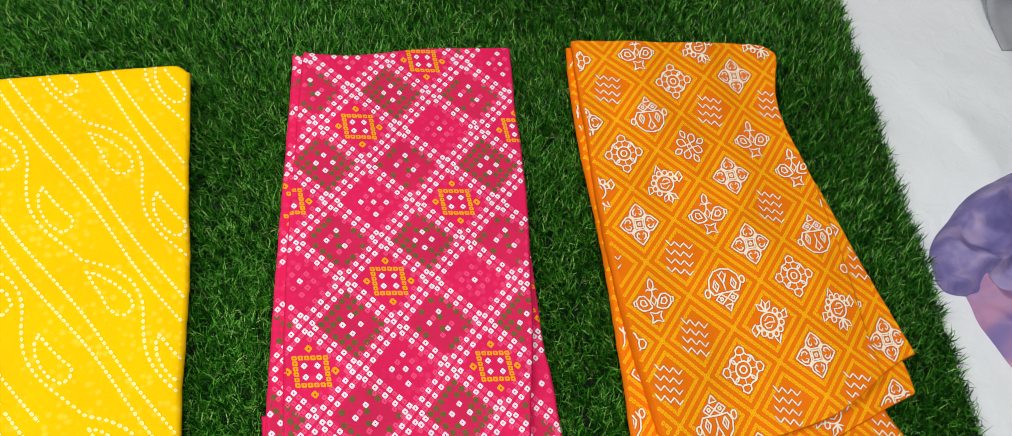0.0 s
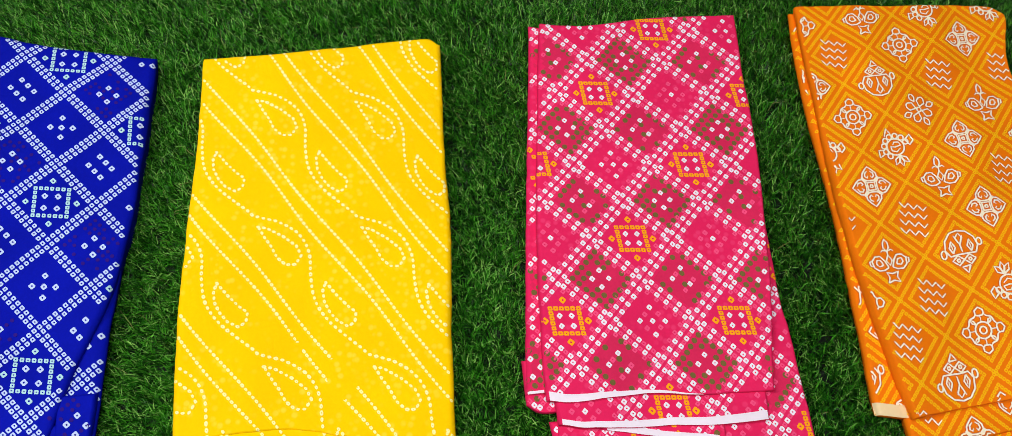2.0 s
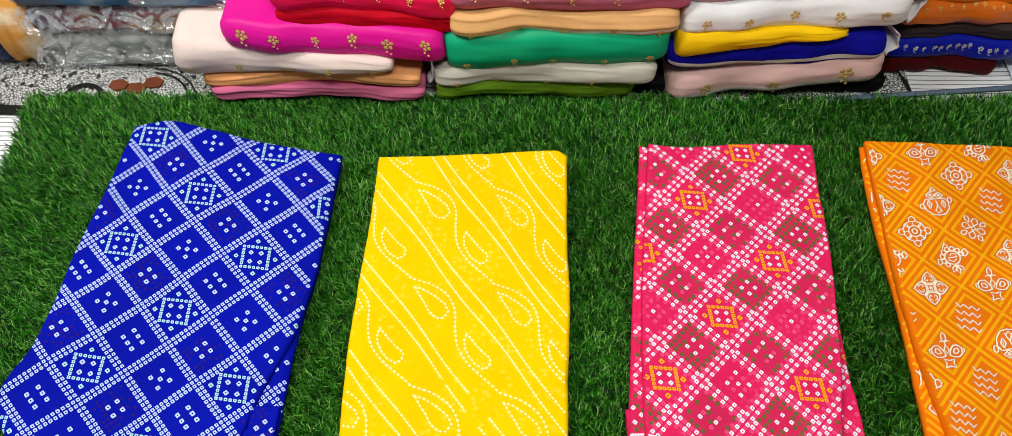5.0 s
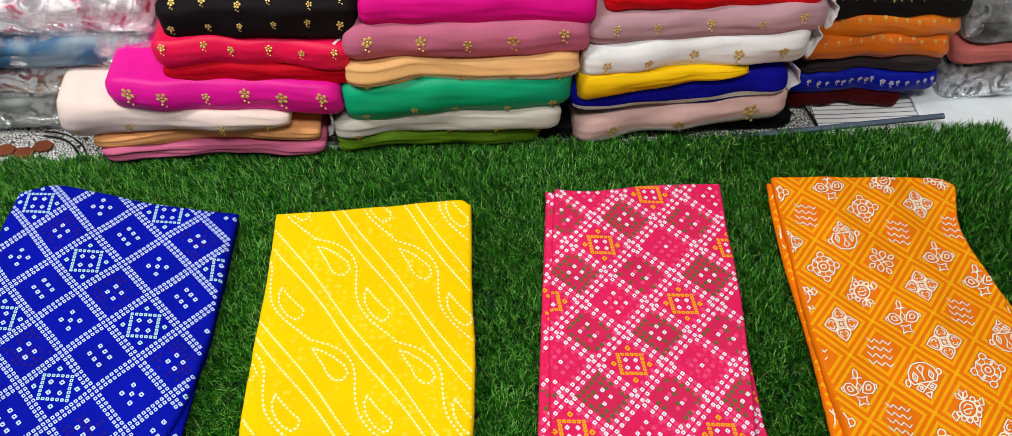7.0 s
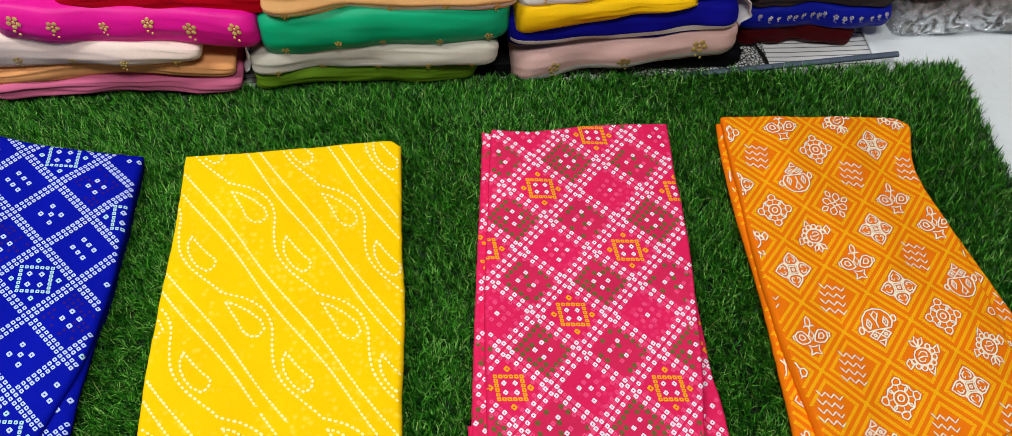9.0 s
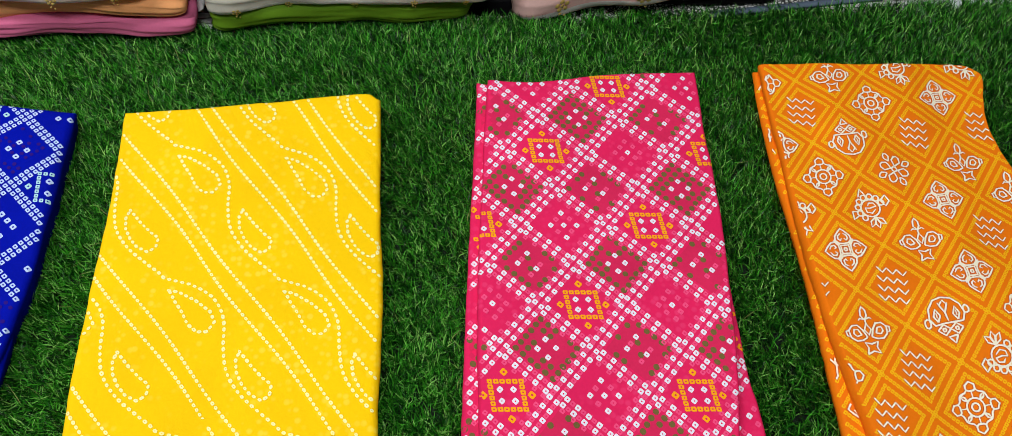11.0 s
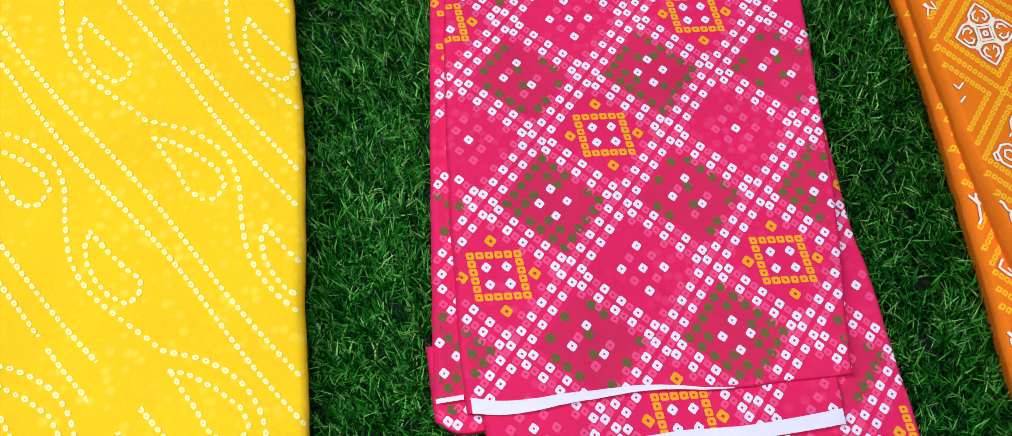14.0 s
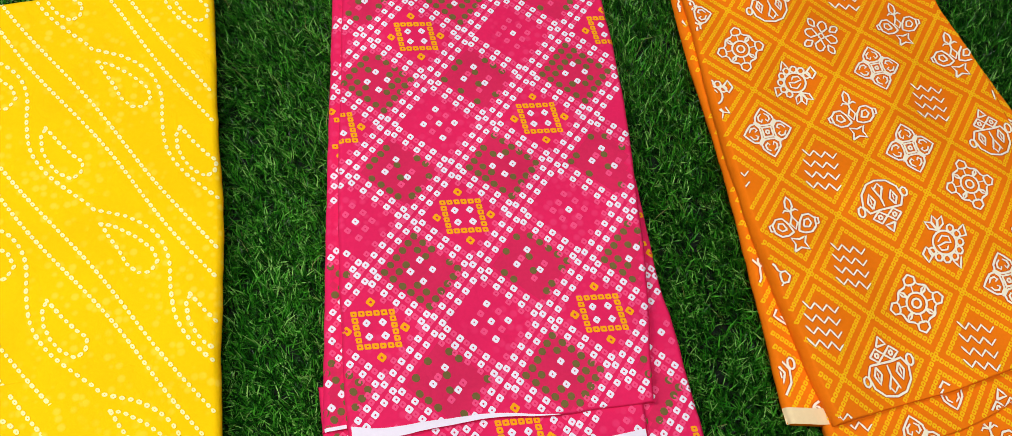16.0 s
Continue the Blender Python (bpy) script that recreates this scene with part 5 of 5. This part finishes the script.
def bloom_build(n, l, b):
    """White cloth with scattered crimson and pink blossoms."""
    tc = n.new("ShaderNodeTexCoord")
    v = add(n, "ShaderNodeTexVoronoi", Scale=24.0)
    t = add(n, "ShaderNodeTexNoise", Scale=70.0, Detail=2.0)
    mix = n.new("ShaderNodeMix")
    mix.data_type = "VECTOR"
    mix.inputs[0].default_value = 0.03
    l.new(tc.outputs["Object"], mix.inputs[4])
    l.new(t.outputs["Color"], mix.inputs[5])
    l.new(tc.outputs["Object"], t.inputs["Vector"])
    l.new(mix.outputs[1], v.inputs["Vector"])
    r = ramp(n, [(0.0, (0.30, 0.01, 0.05)), (0.26, (0.42, 0.03, 0.09)), (0.36, (0.72, 0.36, 0.45)), (0.44, (0.78, 0.72, 0.74)), (1.0, (0.8, 0.76, 0.78))])
    l.new(v.outputs["Distance"], r.inputs[0])
    l.new(r.outputs[0], b.inputs["Base Color"])
    b.inputs["Roughness"].default_value = 0.6


BLOOM = material("blossom_cloth", bloom_build)


def mottled(name, c1, c2, c3, scale):
    def build(n, l, b):
        tc = n.new("ShaderNodeTexCoord")
        t = add(n, "ShaderNodeTexNoise", Scale=scale, Detail=3.0, Distortion=0.6)
        l.new(tc.outputs["Object"], t.inputs["Vector"])
        r = ramp(n, [(0.30, c1), (0.5, c2), (0.68, c3)])
        l.new(t.outputs["Fac"], r.inputs[0])
        l.new(r.outputs[0], b.inputs["Base Color"])
        b.inputs["Roughness"].default_value = 0.6
    return material(name, build)


def pack(fold, mat, label, bulge=0.006):
    t = folded(fold, mat, label, "wrapped_cloth", group="plastic-wrapped cloths")
    outer = Fold(fold.x0 - bulge, fold.x1 + bulge * 2, fold.front - bulge * 1.4, fold.depth, fold.z0 - bulge * 0.2, fold.z1 + bulge * 0.6, fold.tilt, fold.sag, 1, fold.seed + 3)
    film = outer.build(t, FILM, "plastic_film")
    film["label"] = "crinkled clear plastic film"
    film.visible_shadow = False


pack(Fold(-1.13, -0.80, 1.045, 0.3, -0.026, 0.055, seed=21.0, tilt=0.01), mottled("grey_cloth", (0.03, 0.035, 0.035), (0.22, 0.24, 0.22), (0.4, 0.42, 0.38), 8.0), "grey cloth wrapped in crinkled clear plastic")
pack(Fold(-1.12, -0.765, 1.045, 0.3, 0.060, 0.112, seed=22.0), mottled("wine_cloth", (0.02, 0.03, 0.08), (0.14, 0.01, 0.03), (0.34, 0.22, 0.08), 7.0), "wine red printed cloth wrapped in clear plastic")
pack(Fold(-1.12, -0.70, 1.045, 0.3, 0.117, 0.170, seed=23.0), mottled("teal_cloth", (0.02, 0.02, 0.03), (0.02, 0.10, 0.22), (0.3, 0.36, 0.38), 9.0), "teal blue cloth wrapped in clear plastic")
pack(Fold(-1.10, -0.69, 1.05, 0.3, 0.177, 0.240, seed=24.0), BLOOM, "white cloth with crimson blossoms wrapped in plastic")
folded(Fold(-1.17, -1.10, 1.03, 0.3, -0.028, 0.13, seed=25.0, layers=1), mottled("ochre_cloth", (0.5, 0.2, 0.02), (0.6, 0.26, 0.03), (0.75, 0.6, 0.4), 14.0), "ochre folded cloth with pale printed motifs")
folded(Fold(-1.33, -1.178, 1.03, 0.3, -0.028, 0.14, seed=26.0, layers=1), mottled("indigo_cloth", (0.004, 0.008, 0.04), (0.008, 0.02, 0.10), (0.10, 0.18, 0.42), 30.0), "dark indigo folded cloth with ring print")
pack(Fold(0.63, 1.0, 1.05, 0.3, -0.026, 0.040, seed=27.0), mottled("check_cloth", (0.02, 0.02, 0.02), (0.16, 0.15, 0.14), (0.35, 0.33, 0.32), 60.0), "grey checked cloth wrapped in clear plastic")
folded(Fold(0.625, 1.0, 1.06, 0.3, 0.046, 0.088, seed=28.0, layers=1), (0.62, 0.16, 0.14), "coral pink folded cloth with silver border")
pack(Fold(0.63, 1.0, 1.06, 0.3, 0.094, 0.16, seed=29.0), mottled("ash_cloth", (0.03, 0.03, 0.03), (0.2, 0.2, 0.2), (0.4, 0.4, 0.4), 18.0), "ash grey cloth wrapped in clear plastic")


# ---- loose things ----
def scarf():
    """A crumpled lilac scarf on the white sheet."""
    t = empty("crumpled_scarf", (0.9, 0.48, -0.028), "crumpled lilac floral scarf lying on the white sheet", "scarf")

    def lump(name, cx, cy, rx, ry, h, mat, seed, turn):
        verts, faces = [], []
        n, m = 150, 60
        for k in range(m + 1):
            q = k / m
            for i in range(n):
                a = 2 * math.pi * i / n
                edge = 1 + 0.22 * noise.noise((math.cos(a) * 1.6 + seed, math.sin(a) * 1.6, seed))
                x, y = math.cos(a) * rx * q * edge, math.sin(a) * ry * q * edge
                bend = 2.0 * noise.noise((x * 6, y * 6, seed))
                fold = max(0.0, 1 - 2.6 * abs(noise.noise((x * 11 + bend, y * 15 + seed, seed))))
                fold += 0.2 * max(0.0, 1 - 2.6 * abs(noise.noise((x * 25, y * 21 + bend, seed + 4))))
                z = h * math.sqrt(max(0.0, 1 - q ** 3)) * (0.55 + 0.55 * fold) * (1 if q < 1 else 0)
                c, s = math.cos(turn), math.sin(turn)
                verts.append((cx + x * c - y * s, cy + x * s + y * c, -0.027 + z))
        for k in range(m):
            for i in range(n):
                j = (i + 1) % n
                faces.append((k * n + i, (k + 1) * n + i, (k + 1) * n + j, k * n + j))
        part(name, verts, faces, mat, t)
    lilac = mottled("lilac_cloth", (0.09, 0.08, 0.26), (0.19, 0.16, 0.40), (0.38, 0.31, 0.54), 22.0)
    rosy = mottled("rosy_lilac_cloth", (0.20, 0.15, 0.38), (0.48, 0.24, 0.40), (0.75, 0.5, 0.56), 12.0)
    lump("upper_fold", 0.87, 0.545, 0.185, 0.085, 0.045, lilac, 2.0, 0.35)
    lump("lower_fold", 0.86, 0.40, 0.16, 0.09, 0.035, rosy, 5.0, -0.75)


scarf()
laid_cloth("grey_cloth", 0.955, 1.35, 0.84, 1.02, -0.020, 0.01, mottled("silver_grey_cloth", (0.2, 0.22, 0.26), (0.3, 0.32, 0.36), (0.4, 0.42, 0.45), 8.0), "grey cloth lying on the white sheet", 30, 20, 0.004, 7.0, 0.02)

rod = empty("clear_strip", (0.42, 0.978, -0.02), "long clear grey plastic strip beside the mat", "plastic strip")
STRIP = plain_material("grey_plastic", (0.10, 0.13, 0.18), 0.15, 0.0, 80.0)
v, f = [], []
for k in range(41):
    u = k / 40
    x, y = 0.235 + 0.375 * u, 0.972 + 0.022 * u
    for dy, dz in ((-0.005, 0.0), (-0.004, 0.004), (0.004, 0.005), (0.005, 0.0)):
        v.append((x, y + dy, -0.018 + 0.012 * u + dz))
for k in range(40):
    for m in range(4):
        a, b = k * 4 + m, k * 4 + (m + 1) % 4
        f.append((a, a + 4, b + 4, b))
f += [(3, 2, 1, 0), (160, 161, 162, 163)]
part("strip", v, f, STRIP, rod)


# ---- net flaps at the ends of some stacked cloths ----
NET = cloth_material("net_edge", (0.74, 0.72, 0.74), spread=0.1)
for x, front, z0, z1, seed in ((0.325, 0.985, 0.135, 0.205, 1.0), (0.312, 0.978, 0.072, 0.122, 2.0), (0.345, 0.99, 0.19, 0.25, 3.0), (-0.432, 0.962, 0.020, 0.085, 4.0), (-0.402, 0.975, 0.150, 0.205, 5.0)):
    t = empty("net_flap", (x, front, z0), "crumpled white net end hanging from a stack", "cloth", "net flaps")
    v, f = [], []
    for i in range(21):
        q = i / 20
        for k in range(13):
            w = k / 12
            bend = 0.010 * noise.noise((q * 5, w * 4, seed)) + 0.006 * math.sin(q * 9 + seed)
            v.append((x + bend + 0.010 * (1 - (2 * w - 1) ** 2), front + 0.012 + 0.15 * q, z0 + (z1 - z0) * w + 0.006 * noise.noise((q * 6, seed, w))))
    for i in range(20):
        for k in range(12):
            a = i * 13 + k
            f.append((a, a + 13, a + 14, a + 1))
    ob = part("net", v, f, NET, t)
    thick = ob.modifiers.new("thickness", "SOLIDIFY")
    thick.thickness = 0.0015

# ---- block print on the floor cloths ----
BROWN = cloth_material("brown_print", (0.16, 0.045, 0.02), spread=0.3)
BLACK = cloth_material("black_print", (0.012, 0.012, 0.012), spread=0.3)


def flat_shape(name, pts, mat, label):
    """A flat printed shape with a little thickness of its own ink."""
    n = len(pts)
    verts = [(x, y, -0.0245) for x, y in pts] + [(x, y, -0.028) for x, y in pts]
    faces = [tuple(range(n))] + [(k, n + k, n + (k + 1) % n, (k + 1) % n) for k in range(n)]
    tagged(mesh_from(name, verts, faces, mat, None, "", False), label, "print")


def band_shape(name, pts, width, mat, label):
    left, right = [], []
    for k, (x, y) in enumerate(pts):
        a, b = pts[max(0, k - 1)], pts[min(len(pts) - 1, k + 1)]
        dx, dy = b[0] - a[0], b[1] - a[1]
        h = math.hypot(dx, dy)
        left.append((x - dy / h * width / 2, y + dx / h * width / 2))
        right.append((x + dy / h * width / 2, y - dx / h * width / 2))
    n = len(pts)
    verts = [(x, y, -0.0246) for x, y in left + right]
    tagged(mesh_from(name, verts, [(k, k + 1, n + k + 1, n + k) for k in range(n - 1)], mat, None, "", False), label, "print")


for x, y in ((-0.985, 1.012), (-0.952, 1.004), (-0.925, 1.018)):
    flat_shape("printed_leaf", [(x + 0.018 * math.cos(k * 1.047 + 0.3), y + 0.014 * math.sin(k * 1.047 + 0.3)) for k in range(6)], BROWN, "brown hatched leaf printed on white cotton")
band_shape("printed_ring", arc(-1.04, 0.985, 0.030, 0.026, 0, 360, 28), 0.009, BLACK, "black ring printed on white cotton")
band_shape("printed_line", arc(-0.93, 0.965, 0.075, 0.075, 90, 0, 16), 0.004, BLACK, "black curved line printed on white cotton")
band_shape("printed_line", arc(-0.93, 0.965, 0.088, 0.085, 90, 0, 16), 0.003, BLACK, "black curved line printed on white cotton")
band_shape("printed_border", [(0.20, 1.055), (0.30, 1.052), (0.385, 1.048), (0.392, 1.02), (0.396, 0.985)], 0.006, BLACK, "black scalloped border printed on white cotton")
flat_shape("printed_tab", [(-1.20, 0.948), (-1.125, 0.944), (-1.12, 0.962), (-1.20, 0.966)], BLACK, "black strap lying on the lined floor sheet")
